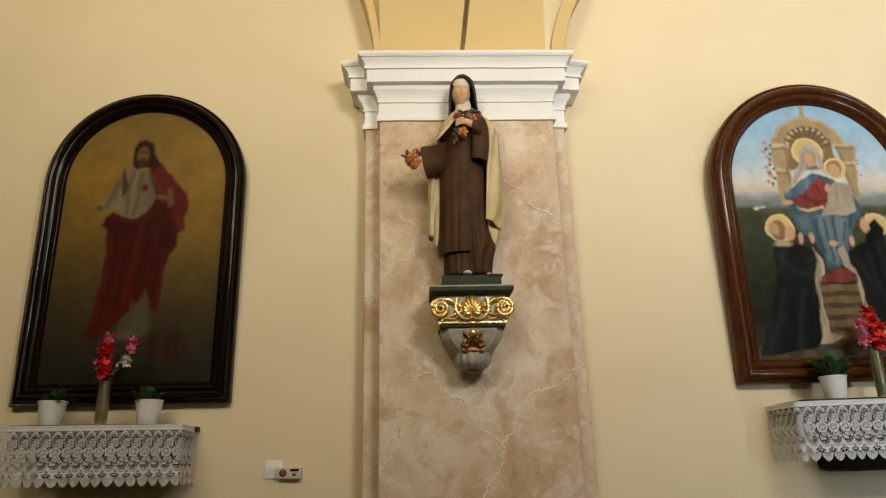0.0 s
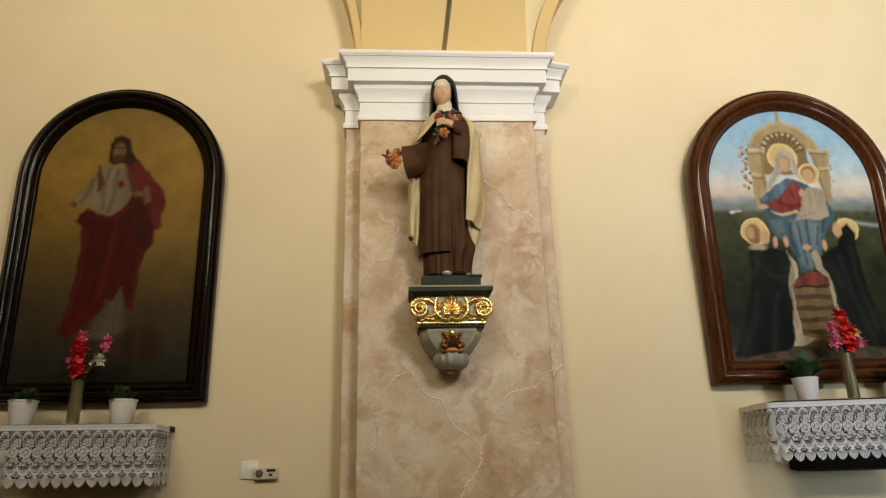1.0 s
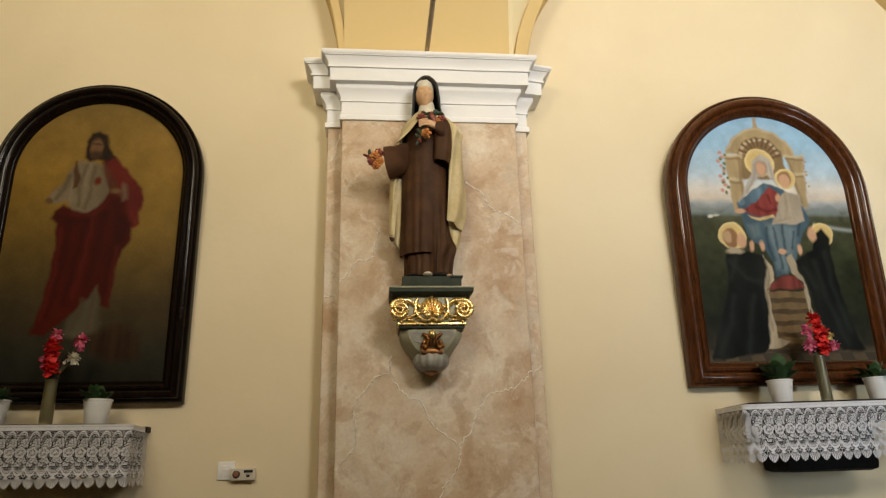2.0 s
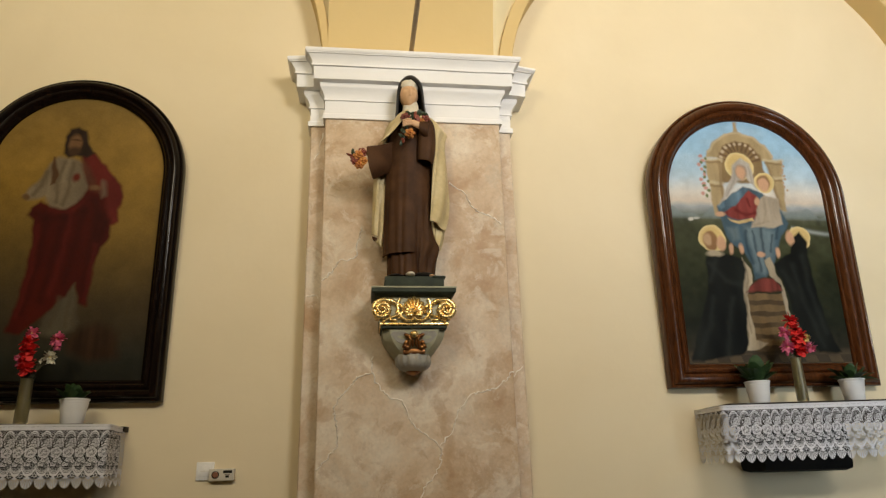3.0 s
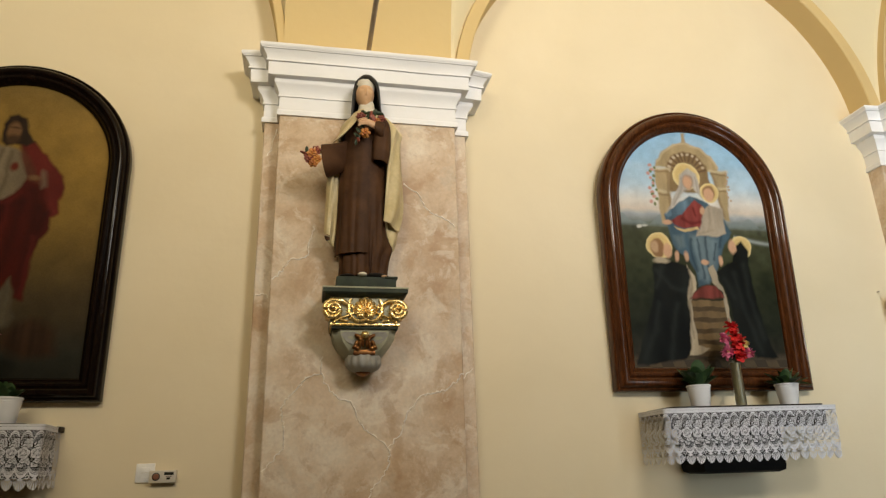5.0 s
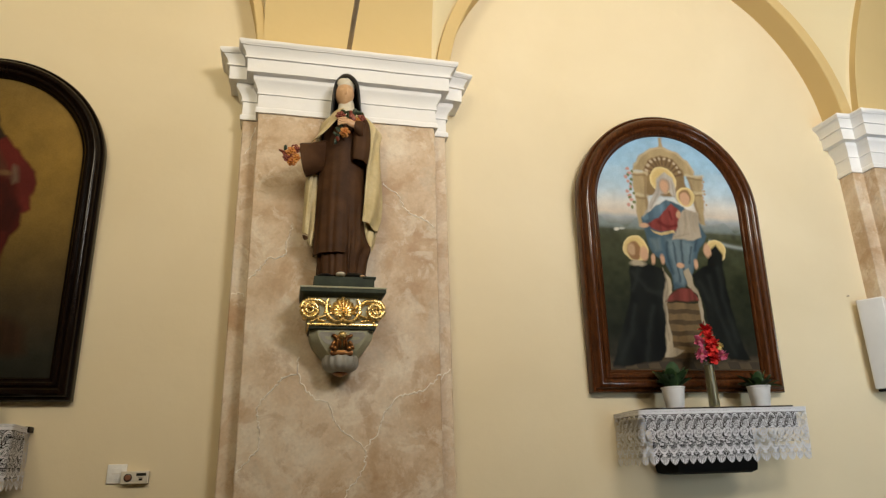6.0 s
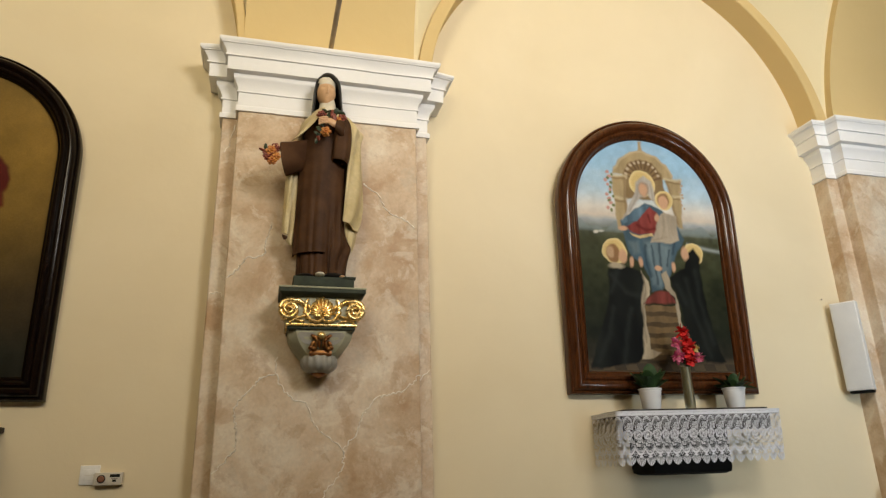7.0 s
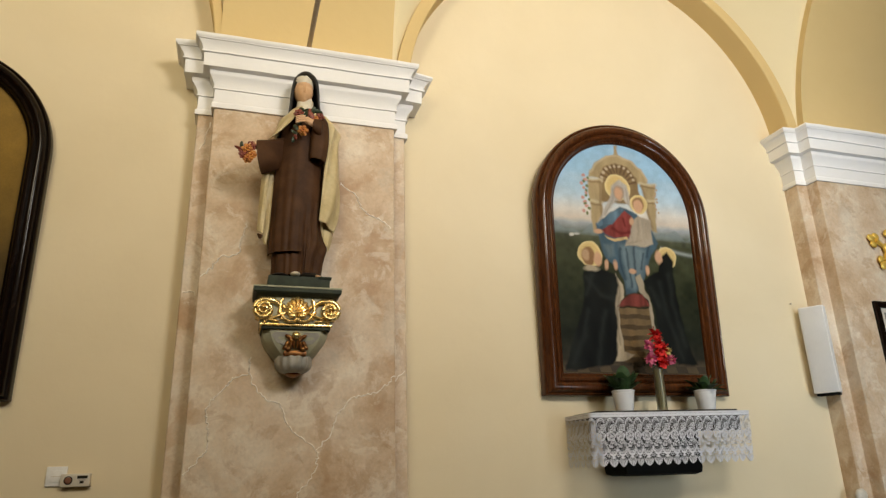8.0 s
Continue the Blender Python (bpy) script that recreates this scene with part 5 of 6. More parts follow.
    part("finial", lathe(bmesh.new(), [(0.034, 0.020), (0.036, 0.013), (0.028, 0.006), (0.015, 0.001), (0.004, -0.003)], XB, YB - 0.095, 2.020, 20), OLD_GOLD, b, "bronze finial")


bracket()

# ---- lace-covered wall shelves ----


class Cloth:
    """A sheet that hangs round a shelf's front and ends."""

    def __init__(self, x0, x1, depth, z_top, seed, taper, swing, tilt):
        self.x0, self.x1, self.d, self.z, self.ph, self.taper, self.swing, self.tilt = x0, x1, depth, z_top, seed * 1.7, taper, swing, tilt

    def at(self, s, t, lift=0.0):
        """Places for arrays s, along the cloth from the wall at one end, and t, down from the shelf's edge."""
        w, d, r = self.x1 - self.x0, self.d, 0.022
        a = np.where(s < d + w / 2, s - (d - r), s - (d + w - r)) / (2 * r)
        a = np.clip(a, 0, 1) * math.pi / 2
        first = s < d + w / 2
        ox = np.where(first, -np.cos(a), np.sin(a))
        oy = np.where(first, -np.sin(a), -np.cos(a))
        px = np.where(s < d - r, self.x0, np.where(s > d + w + r, self.x1, np.where(np.abs(s - d - w / 2) < w / 2 - r, self.x0 + s - d, np.where(first, self.x0 + r + ox * r, self.x1 - r + ox * r))))
        py = np.where(s < d - r, -s, np.where(s > d + w + r, -d + (s - d - w), np.where(np.abs(s - d - w / 2) < w / 2 - r, -d, -d + r + oy * r)))
        px = px + self.taper[0] * np.clip((d - s) / d, 0, 1) - self.taper[1] * np.clip((s - d - w) / d, 0, 1)
        px = px - self.swing * t * np.clip((s - d) / w, 0, 1)
        wave = (0.007 * np.sin(s * 21 + self.ph) + 0.004 * np.sin(s * 47 + 2 * self.ph)) * np.clip(t / 0.12, 0, 1)
        out = 0.004 + wave + lift + 0.012 * t
        return np.stack([px + ox * out, py + oy * out, self.z - t + self.tilt * (px - (self.x0 + self.x1) / 2)], -1)


def grid_mesh(name, co, keep, mat, parent, label=""):
    """Quads of a grid of places where keep is set."""
    n, m = co.shape[:2]
    idx = np.arange(n * m).reshape(n, m)
    quad = np.stack([idx[:-1, :-1], idx[1:, :-1], idx[1:, 1:], idx[:-1, 1:]], -1)[keep]
    used, flat = np.unique(quad.ravel(), return_inverse=True)
    me = bpy.data.meshes.new(name)
    me.vertices.add(len(used))
    me.vertices.foreach_set("co", co.reshape(-1, 3)[used].astype(np.float32).ravel())
    me.loops.add(len(flat))
    me.loops.foreach_set("vertex_index", flat.astype(np.int32))
    me.polygons.add(len(quad))
    me.polygons.foreach_set("loop_start", np.arange(0, len(flat), 4, dtype=np.int32))
    me.update(calc_edges=True)
    me.validate()
    me.materials.append(mat)
    return link(name, me, parent, label)


def lace_threads(u, v, p, drop):
    """Where a repeat p wide has thread; u from -p/2 to p/2 round the repeat's middle, v from 0 at the linen's edge to 1 at the tips of the hem."""
    solid = np.zeros(u.shape, bool)
    t = v * drop

    weave = (np.mod(u, 0.0018) < 0.0009) & (np.mod(t, 0.0018) < 0.0009)

    def add(mask):
        solid[mask] = True

    def clear(mask):
        solid[mask] = False

    def shape(cu, cv, long, wide, turn, veins):
        """A leaf with a slit midrib, standing clear of the net round it."""
        for k in (-p, 0, p):
            du, dt = u - cu * p - k, t - cv * drop
            x, y = du * math.cos(turn) + dt * math.sin(turn), -du * math.sin(turn) + dt * math.cos(turn)
            e = (x / long) ** 2 + (y / (wide * (1 - 0.42 * x / long))) ** 2
            e = e * (1.12 + 0.30 * np.cos(5 * np.arctan2(y / wide, x / long)))
            clear((e < 1.62) & (e >= 1))
            add(e < 1)
            clear((e < 0.60) & weave)
            clear((e < 0.62) & (np.abs(y) < 0.0005))
            if veins:
                clear((e < 0.55) & (e > 0.10) & (np.abs(np.mod(x + 1.1 * np.abs(y), 0.0095) - 0.0047) < 0.0005))

    q = np.abs(2 * u / p)
    top = 0.098 + 0.135 * q ** 2.3
    low = 0.805 - 0.105 * q ** 2.6
    # fine square net between the arches above and the festoons below
    add((v > top) & (v < low) & ((np.mod(u, p / 8) < 0.0009) | (np.mod(t, 0.0064) < 0.0009)))
    # spandrels: slanting mesh
    add((v <= top) & ((np.mod(u + t, 0.0092) < 0.0013) | (np.mod(u - t, 0.0092) < 0.0013)))
    add(v < 0.085)
    clear((v > 0.030) & (v < 0.036) & (np.mod(u + p / 2, p / 12) < 0.0016))
    band = v - top
    clear((band > -0.012) & (band < 0.056) & (v > 0.085))
    add((band > -0.006) & (band < 0.020))
    add((band > 0.034) & (band < 0.048))
    add((band > 0.018) & (band < 0.036) & (np.mod(u, 0.0045) < 0.0012))
    # leaves above and below the roses
    shape(-0.10, 0.300, 0.0150, 0.0100, -0.9, True)
    shape(0.30, 0.262, 0.0165, 0.0100, 0.95, True)
    shape(0.08, 0.262, 0.0140, 0.0085, -1.35, True)
    shape(0.14, 0.332, 0.0230, 0.0085, -0.1, True)
    shape(-0.12, 0.590, 0.0180, 0.0125, -0.9, True)
    shape(0.31, 0.560, 0.0170, 0.0110, 0.85, True)
    shape(0.10, 0.545, 0.0190, 0.0085, -0.3, True)
    # roses: a ring of round petals about a curled heart
    du, dt = np.mod(u + 0.06 * p + p / 2, p) - p / 2, t - 0.435 * drop
    r, a = np.hypot(du, dt * 1.02) * 0.05 / p, np.arctan2(dt, du)
    edge = 0.0252 * (0.76 + 0.24 * np.abs(np.cos(2.5 * a + 0.4)) ** 0.7) * (1 + 0.03 * np.cos(17 * a))
    clear(r < edge + 0.0021)
    add(r < edge)
    clear((r < edge - 0.0038) & (r > 0.0062) & weave)
    clear((r > 0.0105) & (r < edge - 0.004) & (np.abs(np.mod(a + 0.16, 2 * math.pi / 5) - 0.63) < 0.0010 / np.maximum(r, 0.004)))
    clear((np.abs(r - 0.0115 - 0.0012 * np.sin(3 * a)) < 0.0011) & (np.mod(a, 2.1) > 0.5))
    clear((np.abs(r - 0.0050) < 0.0008) & (np.mod(a + 1, 3.14) > 0.9))
    # festoons
    fest = v - low
    clear((fest > -0.098) & (fest < 0.014))
    add((fest > -0.044) & (fest < 0.002))
    add((fest > -0.070) & (fest < -0.056))
    add((fest > -0.092) & (fest < -0.080))
    add((fest > -0.084) & (fest < -0.042) & (np.mod(u, 0.0045) < 0.0011))
    # small rings with spokes between the festoons
    below = fest > 0.002
    ru = np.mod(u, p) - p / 2
    rr, ra = np.hypot(ru, t - 0.792 * drop), np.arctan2(t - 0.792 * drop, ru)
    add(below & (v < 0.83) & (np.abs(rr - 0.0062) < 0.0016))
    add(below & (rr < 0.022) & (rr > 0.0075) & (np.abs(np.mod(ra, math.pi / 3) - math.pi / 6) * rr < 0.0010))
    # hem of ribbed, slightly pointed shells
    w = (v - 0.805) / 0.190
    half = 0.490 * p * np.clip(1.0 - np.clip(w, 0, 1.2) ** 2.9, 0, 1) ** 0.70 * np.clip(0.15 + 2.4 * np.clip(w, 0, 1), 0, 1)
    shell = (np.abs(u) < half) & (w > 0.0) & (w < 1.0)
    clear((np.abs(u) < half + 0.0022) & (w > 0.02))
    add(shell)
    a = np.arctan2(np.maximum(t - 0.80 * drop, 1e-6), u)
    rib = np.mod(a, math.pi / 13)
    gap = np.minimum(rib, math.pi / 13 - rib)
    r = np.hypot(u, t - 0.80 * drop)
    clear(shell & (r > 0.014) & (np.abs(u) < half - 0.0022) & (w < 0.93) & (gap * r < 0.0013))
    return solid


def lace_border(cloth, p, phase, total, parent, drop):
    step = 0.0009
    s, t = np.meshgrid(np.arange(0, total, step), np.arange(0.004, drop * 1.005, step), indexing="ij")
    mid_s, mid_t = s[:-1, :-1] + step / 2, t[:-1, :-1] + step / 2
    rows = np.floor((mid_s - phase) / p + 0.5)
    u = mid_s - phase - rows * p
    sway = 0.006 * np.sin(rows * 1.9) + 0.003 * np.sin(mid_s * 90)
    solid = lace_threads(u, mid_t / drop + sway * (mid_t / drop), p, drop)
    grid_mesh("lace_border", cloth.at(s, t), solid, LACE, parent, "open lace with scalloped hem")


def shelf(xc, half, depth, z, p, phase, drop, taper, swing, tilt, black_box, slab, label):
    x0, x1 = xc - half, xc + half
    in0, in1 = taper
    sh = thing("wall_shelf", (xc, 0, z), label, "shelf")

    def tapered(bm):
        for v in bm.verts:
            back = (v.co.y + depth) / depth
            v.co.z += tilt * (v.co.x - xc)
            v.co.x += in0 * back if v.co.x < xc else -in1 * back
        return bm

    part("board", tapered(box(x0 + 0.004, x1 - 0.004, -depth + 0.012, 0.0, z - 0.022, z - 0.002, 0.004)), SHELF_WOOD, sh)
    # added board, unseen itself, that gives the lace's holes their darkness
    part("dark_backing", tapered(box(x0 + 0.05, x1 - 0.05, -depth + 0.030, -depth + 0.048, z - 0.105, z - 0.022, 0.003)), SHELF_WOOD, sh, "dark board added behind the lace to darken its holes")
    part("end_cleat", box(x1 - in1 - 0.01, x1 - in1 + 0.020, -0.06, 0.0, z - 0.024, z + 0.001, 0.003), SHELF_WOOD, sh)
    bx0, bx1, bz0, bz1 = black_box
    part("housing", box(bx0, bx1, -depth + 0.06, 0.0, bz0, bz1, 0.036), BLACK, sh, "black box below the board")
    cl = thing("lace_cloth", (xc, 0, z), "white crocheted lace cloth with scalloped hem hanging over a wall shelf", "cloth", "lace cloths")
    c = Cloth(x0, x1, depth, z, xc, taper, swing, tilt)
    total = 2 * depth + 2 * half
    lace_border(c, p, phase, total, cl, drop)
    # linen top with turned-down edge
    s, t = np.meshgrid(np.linspace(0, total, 240), np.array([-0.0015, 0.0, 0.0015, 0.003, 0.0045, 0.006]), indexing="ij")
    grid_mesh("linen_edge", c.at(s, t, 0.001), np.ones((239, 5), bool), LINEN, cl)
    part("linen_top", tapered(box(x0 + 0.004, x1 - 0.004, -depth + 0.004, -0.002, z - 0.002, z + 0.0015)), LINEN, cl, smooth=False)
    top = thing("shelf_mat", (xc, -depth / 2, z + 0.0015), "thin dark mat lying on a lace-covered shelf", "mat", "shelf mats")
    part("sheet", tapered(box(x0 + 0.045, x1 - 0.075, -depth + 0.012, -0.012, z + 0.0015, z + 0.0015 + slab, 0.0012)), SHELF_WOOD, top)


# this shelf's black box is unseen, put in to darken the lace's holes
shelf(-1.499, 0.414, 0.31, 1.824, 0.0497, 0.31 + 0.828 - 0.005, 0.266, (0.0, 0.035), 0.0, -0.012, (-1.76, -1.12, 1.600, 1.795), 0.004, "dark wood wall shelf under a lace cloth")
shelf(2.304, 0.508, 0.30, 1.858, 0.0556, 0.30, 0.274, (0.012, 0.0), 0.11, 0.011, (2.010, 2.505, 1.530, 1.80), 0.009, "dark wood wall shelf over a black box")


def leaf_blade(bm, base, way, length, width, droop, mat=0, tip=0.88):
    side = way.cross(Vector((0, 0, 1)))
    side = side.normalized() if side.length > 1e-3 else Vector((1, 0, 0))
    rows = []
    for k in range(6):
        s = k / 5
        p = Vector(base) + way * (length * s) - Vector((0, 0, droop * s * s))
        w = width * math.sin(math.pi * (0.08 + tip * s)) ** 0.8 / 2
        cup = Vector((0, 0, w * 0.45))
        rows.append([p - side * w + cup, p, p + side * w + cup])
    loft(bm, rows, mat, closed=False)


def potted_plant(x, y, z, seed, size, label, upright):
    rnd = random.Random(seed)
    t = thing("potted_plant", (x, y, z), label, "plant", "potted plants")
    prof = [(0.045, 0.0), (0.047, 0.003), (0.0605, 0.104), (0.061, 0.107), (0.0635, 0.108), (0.0645, 0.111), (0.0645, 0.1145), (0.063, 0.116), (0.061, 0.116), (0.0595, 0.108), (0.056, 0.098), (0.02, 0.096)]
    pot = part("pot", lathe(bmesh.new(), prof, x, y, z, 40), POT, t, "white flower pot")
    ring = lathe(bmesh.new(), [(0.0585, 0.094), (0.0602, 0.0955), (0.0605, 0.097), (0.0595, 0.098)], x, y, z, 40, cap=False)
    part("rim_line", ring, POT, pot)
    part("soil", lathe(bmesh.new(), [(0.054, 0.092), (0.056, 0.099), (0.03, 0.104), (0.004, 0.105)], x, y, z, 20), SHELF_WOOD, pot, "dark soil")
    for k in range(44):
        a, tilt = rnd.uniform(0, 6.28), rnd.uniform(0.1, 1.2 - 0.4 * upright)
        way = Vector((math.cos(a) * math.sin(tilt), math.sin(a) * math.sin(tilt), math.cos(tilt)))
        base = (x + 0.03 * math.cos(a) * rnd.random(), y + 0.03 * math.sin(a) * rnd.random(), z + 0.100)
        bm = bmesh.new()
        long = size * rnd.uniform(0.55, 1.1)
        leaf_blade(bm, base, way, long, long * rnd.uniform(0.32, 0.5), long * rnd.uniform(0.05, 0.5))
        part("leaf", bm, LEAF, t)


def blossom(bm, c, r, petals, seed, mat=0, ruff=0.5):
    rnd = random.Random(seed)
    c = Vector(c)
    face = Vector((rnd.uniform(-0.5, 0.5), -1, rnd.uniform(-0.2, 0.5))).normalized()
    u = face.cross(Vector((0, 0, 1))).normalized()
    v = u.cross(face)
    for k in range(petals):
        a = 2 * math.pi * k / petals + rnd.uniform(-0.15, 0.15)
        way = (u * math.cos(a) + v * math.sin(a) + face * rnd.uniform(0.1, ruff)).normalized()
        leaf_blade(bm, c, way, r * rnd.uniform(0.85, 1.1), r * (4.2 / petals + 0.25), r * rnd.uniform(-0.1, 0.35), mat, 0.66)


def flower_vase(x, y, z, tall, heads, label):
    t = thing("flower_vase", (x, y, z), label, "vase", "flower vases")
    prof = [(0.003, 0.004), (0.026, 0.004), (0.029, 0.010), (0.028, 0.12), (0.0265, tall - 0.012), (0.028, tall - 0.002), (0.0285, tall), (0.026, tall), (0.0245, tall - 0.012), (0.0255, 0.12), (0.024, 0.020), (0.003, 0.018)]
    part("vase", lathe(bmesh.new(), prof, x, y, z, 32, cap=True), GLASS, t, "clear glass vase").visible_shadow = False
    for k, (dx, dz, r, kind) in enumerate(heads):
        a = k * 2.2
        line = smooth_line([(x + 0.012 * math.cos(a), y + 0.012 * math.sin(a), z + 0.022), (x - 0.010 * math.cos(a), y - 0.010 * math.sin(a), z + tall - 0.034), (x + dx * 0.75, y - 0.01, z + dz - r * 0.6)], 5)
        part("stem", tube(bmesh.new(), line, 0.0035, 6), STEM, t, "pale green stem")
    for k in range(9):
        a = k * 0.7
        line = [(x + 0.019 * math.cos(a), y + 0.019 * math.sin(a), z + 0.022), (x + 0.017 * math.cos(a + 0.5), y + 0.017 * math.sin(a + 0.5), z + tall)]
        part("stem", tube(bmesh.new(), line, 0.0045, 6), STEM, t, "pale green stem")
    for k in range(8):
        a = k * 0.9
        bm = bmesh.new()
        leaf_blade(bm, (x, y, z + tall - 0.034 + 0.012 * k), Vector((math.cos(a) * 0.6, math.sin(a) * 0.6, 0.8)).normalized(), 0.06, 0.016, 0.01)
        part("leaf", bm, LEAF, t)
    for k, (dx, dz, r, kind) in enumerate(heads):
        bm = bmesh.new()
        c = (x + dx, y - 0.015 - 0.006 * (k % 3), z + dz)
        if kind == "red":
            blossom(bm, c, r, 9, k + 1, 0, 0.7)
            blossom(bm, Vector(c) + Vector((0, -0.008, 0.004)), r * 0.8, 8, k + 30, 0, 1.4)
            blossom(bm, Vector(c) + Vector((0, -0.014, 0.002)), r * 0.5, 5, k + 50, 0, 1.8)
        else:
            blossom(bm, c, r, 16, k + 1, 0, 0.5)
            blossom(bm, Vector(c) + Vector((0, -0.005, 0)), r * 0.8, 13, k + 60, 0, 0.8)
            blossom(bm, Vector(c) + Vector((0, -0.009, 0)), r * 0.55, 10, k + 80, 0, 1.3)
            ball(bm, Vector(c) + Vector((0, -0.008, 0)), r * 0.25, r * 0.2, r * 0.25, 1, 8, 6)
        part("blossom", bm, [{"red": F_RED, "pink": F_PINK, "white": F_WHITE, "yellow": F_YELLOW}[kind], F_YELLOW], t, {"red": "red blossom", "pink": "pink blossom", "white": "white blossom", "yellow": "yellow blossom"}[kind])


potted_plant(-1.746, -0.19, 1.8325, 3, 0.09, "low green plant in a white pot on a lace-covered shelf", 0.3)
potted_plant(-1.292, -0.19, 1.8270, 5, 0.095, "green broad-leaved plant in a white pot on a lace-covered shelf", 0.3)
potted_plant(2.075, -0.19, 1.8660, 8, 0.155, "tall leafy green plant in a white pot on a lace-covered shelf", 0.9)
potted_plant(2.615, -0.19, 1.8720, 11, 0.12, "low green plant in a white pot on a lace-covered shelf", 0.2)
flower_vase(-1.512, -0.19, 1.8298, 0.209, [(0.0, 0.416, 0.036, "pink"), (-0.004, 0.368, 0.043, "red"), (0.006, 0.330, 0.046, "red"), (-0.004, 0.288, 0.046, "red"), (0.004, 0.248, 0.042, "red"), (-0.045, 0.300, 0.018, "pink"), (-0.043, 0.270, 0.014, "pink"),
                                    (0.118, 0.385, 0.040, "pink"), (0.122, 0.348, 0.022, "pink"), (0.092, 0.302, 0.034, "white"), (0.055, 0.284, 0.010, "white")], "glass vase with red gladiolus, pink and white flowers")
flower_vase(2.318, -0.19, 1.8688, 0.234, [(0.0, 0.43, 0.044, "red"), (0.008, 0.385, 0.047, "red"), (0.02, 0.345, 0.047, "red"), (0.010, 0.305, 0.044, "red"), (0.022, 0.265, 0.039, "red"), (-0.062, 0.365, 0.040, "pink"), (-0.045, 0.292, 0.042, "pink"),
                                  (0.060, 0.338, 0.030, "yellow"), (0.075, 0.285, 0.036, "pink")], "glass vase with red gladiolus, pink and yellow flowers")

# ---- small fittings ----


def light_switch():
    x0, x1, z0, z1 = -0.767, -0.684, 1.570, 1.654
    t = thing("light_switch", (x0, 0, z0), "white square light switch on the cream wall", "switch")
    part("plate", box(x0, x1, -0.010, 0.0, z0, z1, 0.003), PLASTIC, t)
    rocker = part("rocker", box(x0 + 0.017, x1 - 0.017, -0.013, -0.009, z0 + 0.017, z1 - 0.017, 0.0015), PLASTIC, t)
    part("slot", box(x0 + 0.022, x1 - 0.022, -0.0135, -0.0128, (z0 + z1) / 2 - 0.001, (z0 + z1) / 2 + 0.001), IVORY, rocker)


light_switch()


def thermostat():
    x0, x1, z0, z1 = -0.702, -0.584, 1.566, 1.621
    t = thing("thermostat", (x0, 0, z0), "small ivory thermostat with a round copper dial and dark display", "thermostat")
    part("case", box(x0, x1, -0.034, 0.0, z0, z1, 0.004), IVORY, t)
    bm = lathe(bmesh.new(), [(0.0135, 0.0), (0.0135, 0.005), (0.011, 0.007), (0.003, 0.007)], n=28)
    bmesh.ops.transform(bm, matrix=Matrix.Translation((x0 + 0.031, -0.034, (z0 + z1) / 2)) @ Matrix.Rotation(radians(90), 4, "X"), verts=bm.verts[:])
    dial = part("dial", bm, COPPER, t, "round copper-coloured dial")
    bm = lathe(bmesh.new(), [(0.0140, 0.0), (0.0178, 0.001), (0.0178, 0.003), (0.0140, 0.004)], n=28, cap=False)
    bmesh.ops.transform(bm, matrix=Matrix.Translation((x0 + 0.031, -0.034, (z0 + z1) / 2)) @ Matrix.Rotation(radians(90), 4, "X"), verts=bm.verts[:])
    part("dial_ring", bm, LCD, dial, "dark dial ring")
    part("display", box(x0 + 0.066, x1 - 0.010, -0.0352, -0.033, z1 - 0.021, z1 - 0.008), LCD, t, "dark display", False)
    part("label_bar", box(x0 + 0.078, x0 + 0.094, -0.0352, -0.033, z0 + 0.014, z0 + 0.024), LCD, t, "small dark label bar", False)
    part("label_bar", box(x0 + 0.074, x0 + 0.100, -0.0350, -0.033, z0 + 0.027, z0 + 0.029), LCD, t, "thin printed bar", False)


thermostat()


def speaker():
    t = thing("column_speaker", (3.56, -0.12, 2.0), "narrow white column loudspeaker fixed to the wall by a pilaster", "loudspeaker")
    w, d, h = 0.075, 0.035, 0.280
    m = Matrix.Translation((3.622, -0.098, 2.265)) @ Matrix.Rotation(radians(-58), 4, "Z")

    def put(name, bm, mat, label=""):
        bmesh.ops.transform(bm, matrix=m, verts=bm.verts[:])
        return part(name, bm, mat, t, label)

    put("cabinet", box(-w, w, -d, d, -h, h, 0.005), PLASTIC)
    put("grille", box(-w + 0.006, w - 0.006, -d - 0.004, -d + 0.002, -h + 0.008, h - 0.008, 0.002), GRILLE, "fine perforated white grille")
    put("end_cap", box(-w + 0.012, w - 0.006, -d + 0.01, d, -h - 0.016, -h - 0.001, 0.004), BLACK, "dark lower bracket")


def grille_material():
    m = mottled("perforated_grille", (0.66, 0.66, 0.66), (0.72, 0.72, 0.72), rough=0.5, scale=5, fine=420, relief=0.6, distance=0.001)
    return m


GRILLE = grille_material()
speaker()


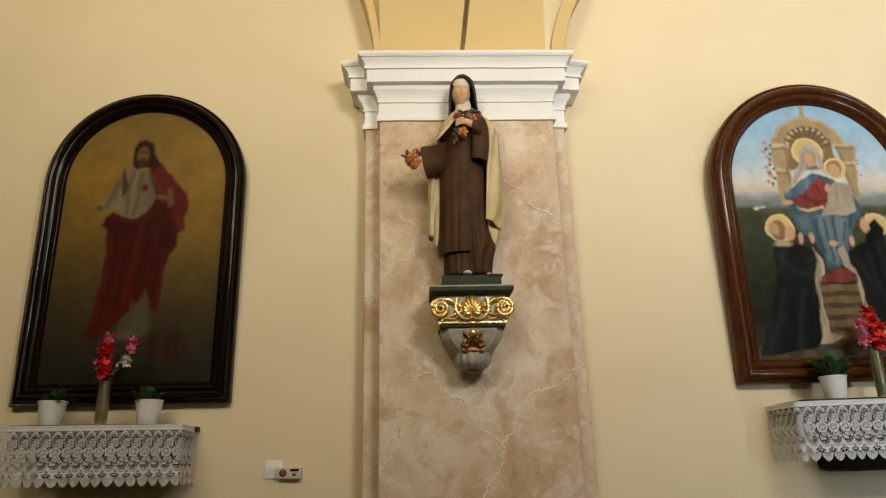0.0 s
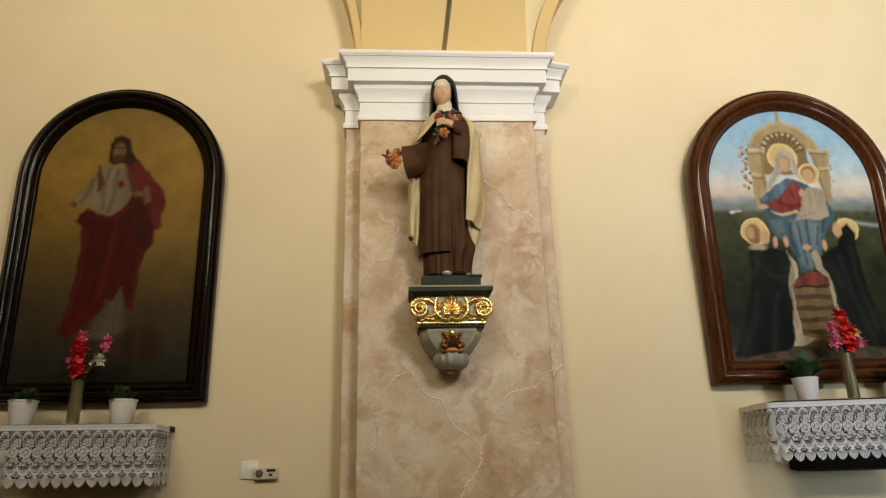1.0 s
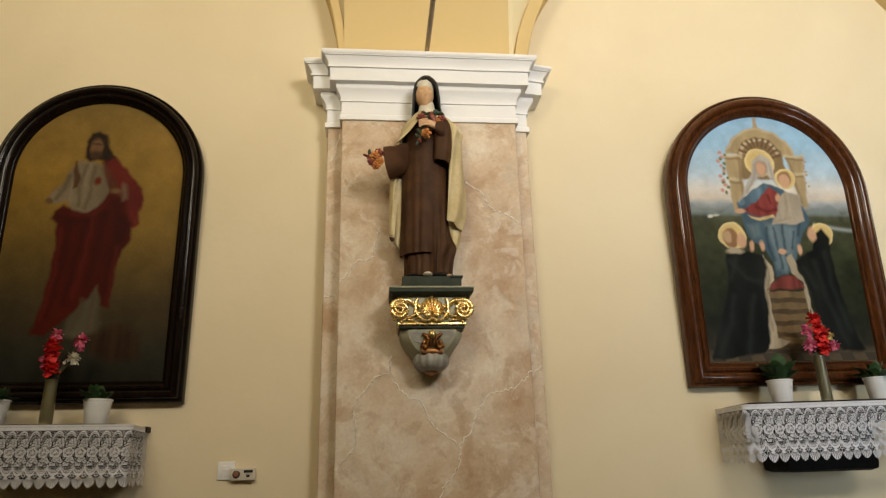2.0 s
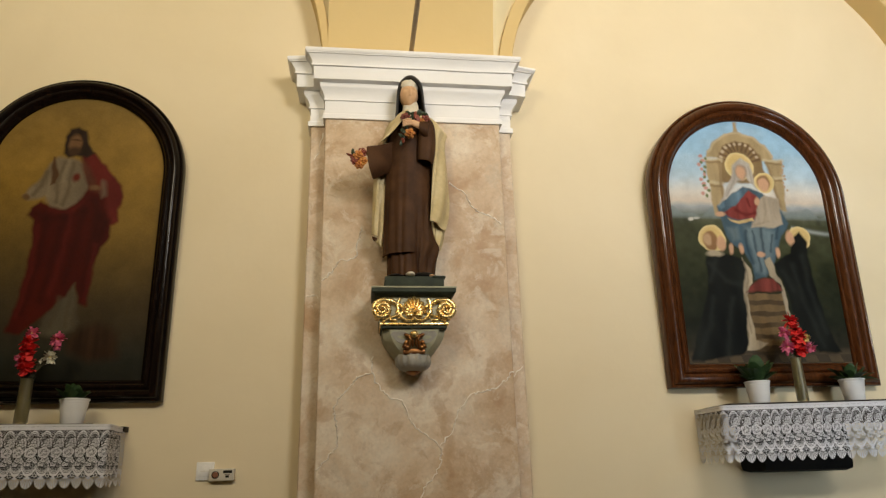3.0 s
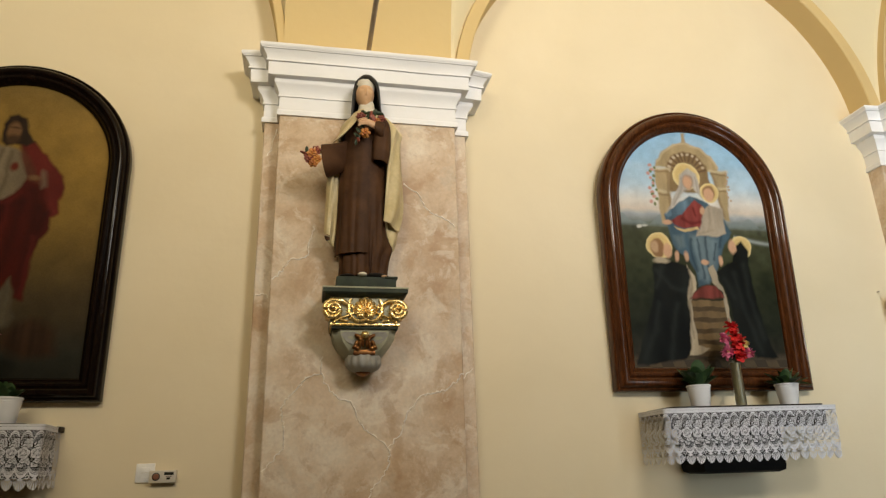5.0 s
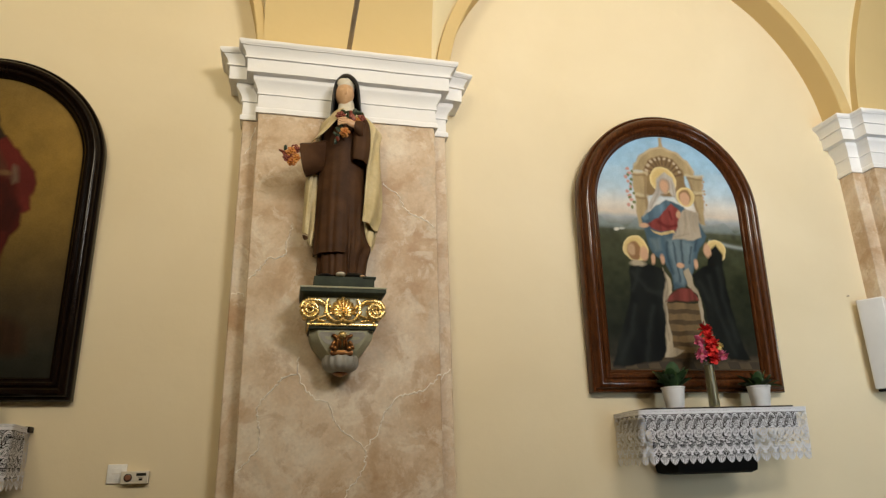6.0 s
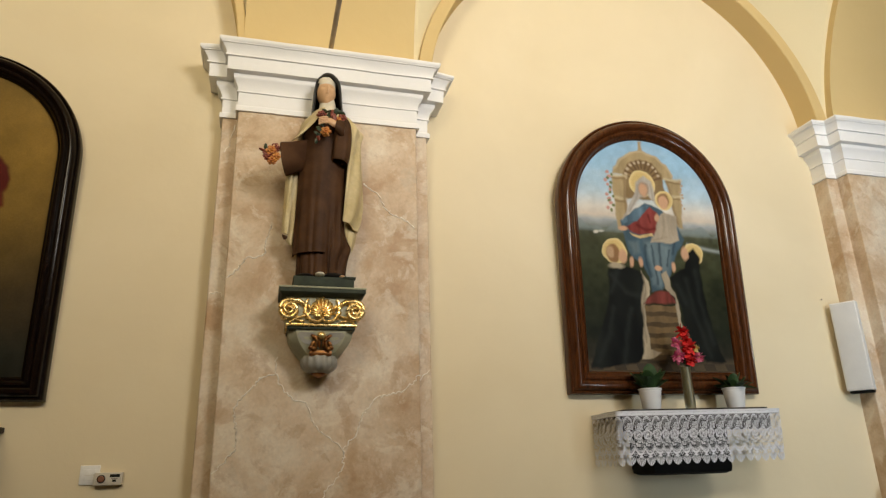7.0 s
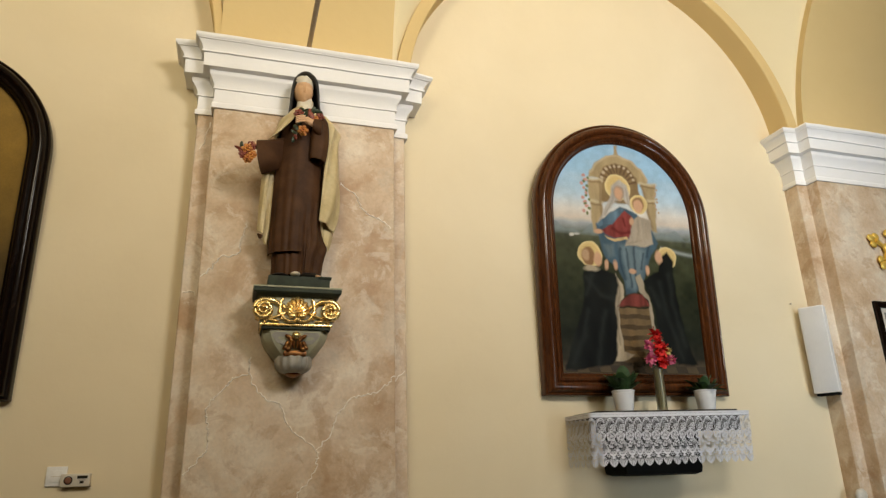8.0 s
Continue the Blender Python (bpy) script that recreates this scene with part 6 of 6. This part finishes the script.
def station_picture():
    x0, x1, z0, z1, y = 4.023, 4.513, 1.92, 2.575, FRONT
    t = thing("small_framed_picture", (4.268, y, z0), "small dark framed picture on the marbled pilaster", "picture")
    plan = 0.045
    bm = bmesh.new()
    rings = []
    for u, h in ((0, 0), (0, 0.02), (0.12, 0.028), (0.4, 0.030), (0.7, 0.022), (0.85, 0.024), (1.0, 0.016), (1.0, 0.0)):
        i = u * plan
        rings.append([Vector((x0 + i, y - h, z0 + i)), Vector((x0 + i, y - h, z1 - i)), Vector((x1 - i, y - h, z1 - i)), Vector((x1 - i, y - h, z0 + i))])
    part("frame", loft(bm, rings, cap=False), DARK_WOOD, t)
    part("mount", box(x0 + 0.04, x1 - 0.04, y - 0.010, y, z0 + 0.04, z1 - 0.04), IVORY, t, "pale mount", False)
    part("print", box(x0 + 0.075, x1 - 0.075, y - 0.0125, y - 0.008, z0 + 0.075, z1 - 0.075), PRINT, t, "faded grey print", False)


PRINT = mottled("faded_print", (0.10, 0.095, 0.085), (0.30, 0.28, 0.24), rough=0.4, scale=9)
station_picture()


def gilt_cross():
    x, z, y = 4.255, 2.955, FRONT
    t = thing("gilded_ornament", (x, y, z), "gilded ornament with leafy lobes above a small picture", "ornament")
    bm = bmesh.new()
    for turn in range(4):
        r = Matrix.Rotation(turn * math.pi / 2 + 0.5, 3, "Y")
        c = Vector((x, y - 0.02, z))
        tube(bm, [c, c + r @ Vector((0.05, 0, 0)), c + r @ Vector((0.11, -0.005, 0))], [0.016, 0.012, 0.018], 8)
        for off, rx in ((Vector((0.14, 0, 0)), 0.036), (Vector((0.112, 0, 0.034)), 0.030), (Vector((0.112, 0, -0.034)), 0.030)):
            ball(bm, c + r @ off, rx, 0.012, rx * 0.75, 0, 12, 8, r)
    ball(bm, (x, y - 0.022, z), 0.04, 0.02, 0.04)
    part("relief", bm, YELLOW_GOLD, t)


gilt_cross()


def wall_cap():
    t = thing("round_wall_cap", (3.70, -0.155, 1.34), "small round ivory cap on the pilaster's edge", "wall cap")
    bm = lathe(bmesh.new(), [(0.04, 0.0), (0.04, 0.012), (0.034, 0.02), (0.018, 0.025), (0.003, 0.026)], n=28)
    bmesh.ops.transform(bm, matrix=Matrix.Translation((3.690, BACK, 1.372)) @ Matrix.Rotation(radians(90), 4, "X"), verts=bm.verts[:])
    part("cap", bm, IVORY, t)


wall_cap()


def nail(x, z):
    bm = bmesh.new()
    tube(bm, [(x, 0.01, z), (x, -0.014, z)], 0.002, 8)
    ball(bm, (x, -0.015, z), 0.006, 0.003, 0.006, 0, 10, 6)
    tagged(part("nail", bm, IRON), "small dark nail in the plaster wall", "nail")


nail(3.545, 2.585)
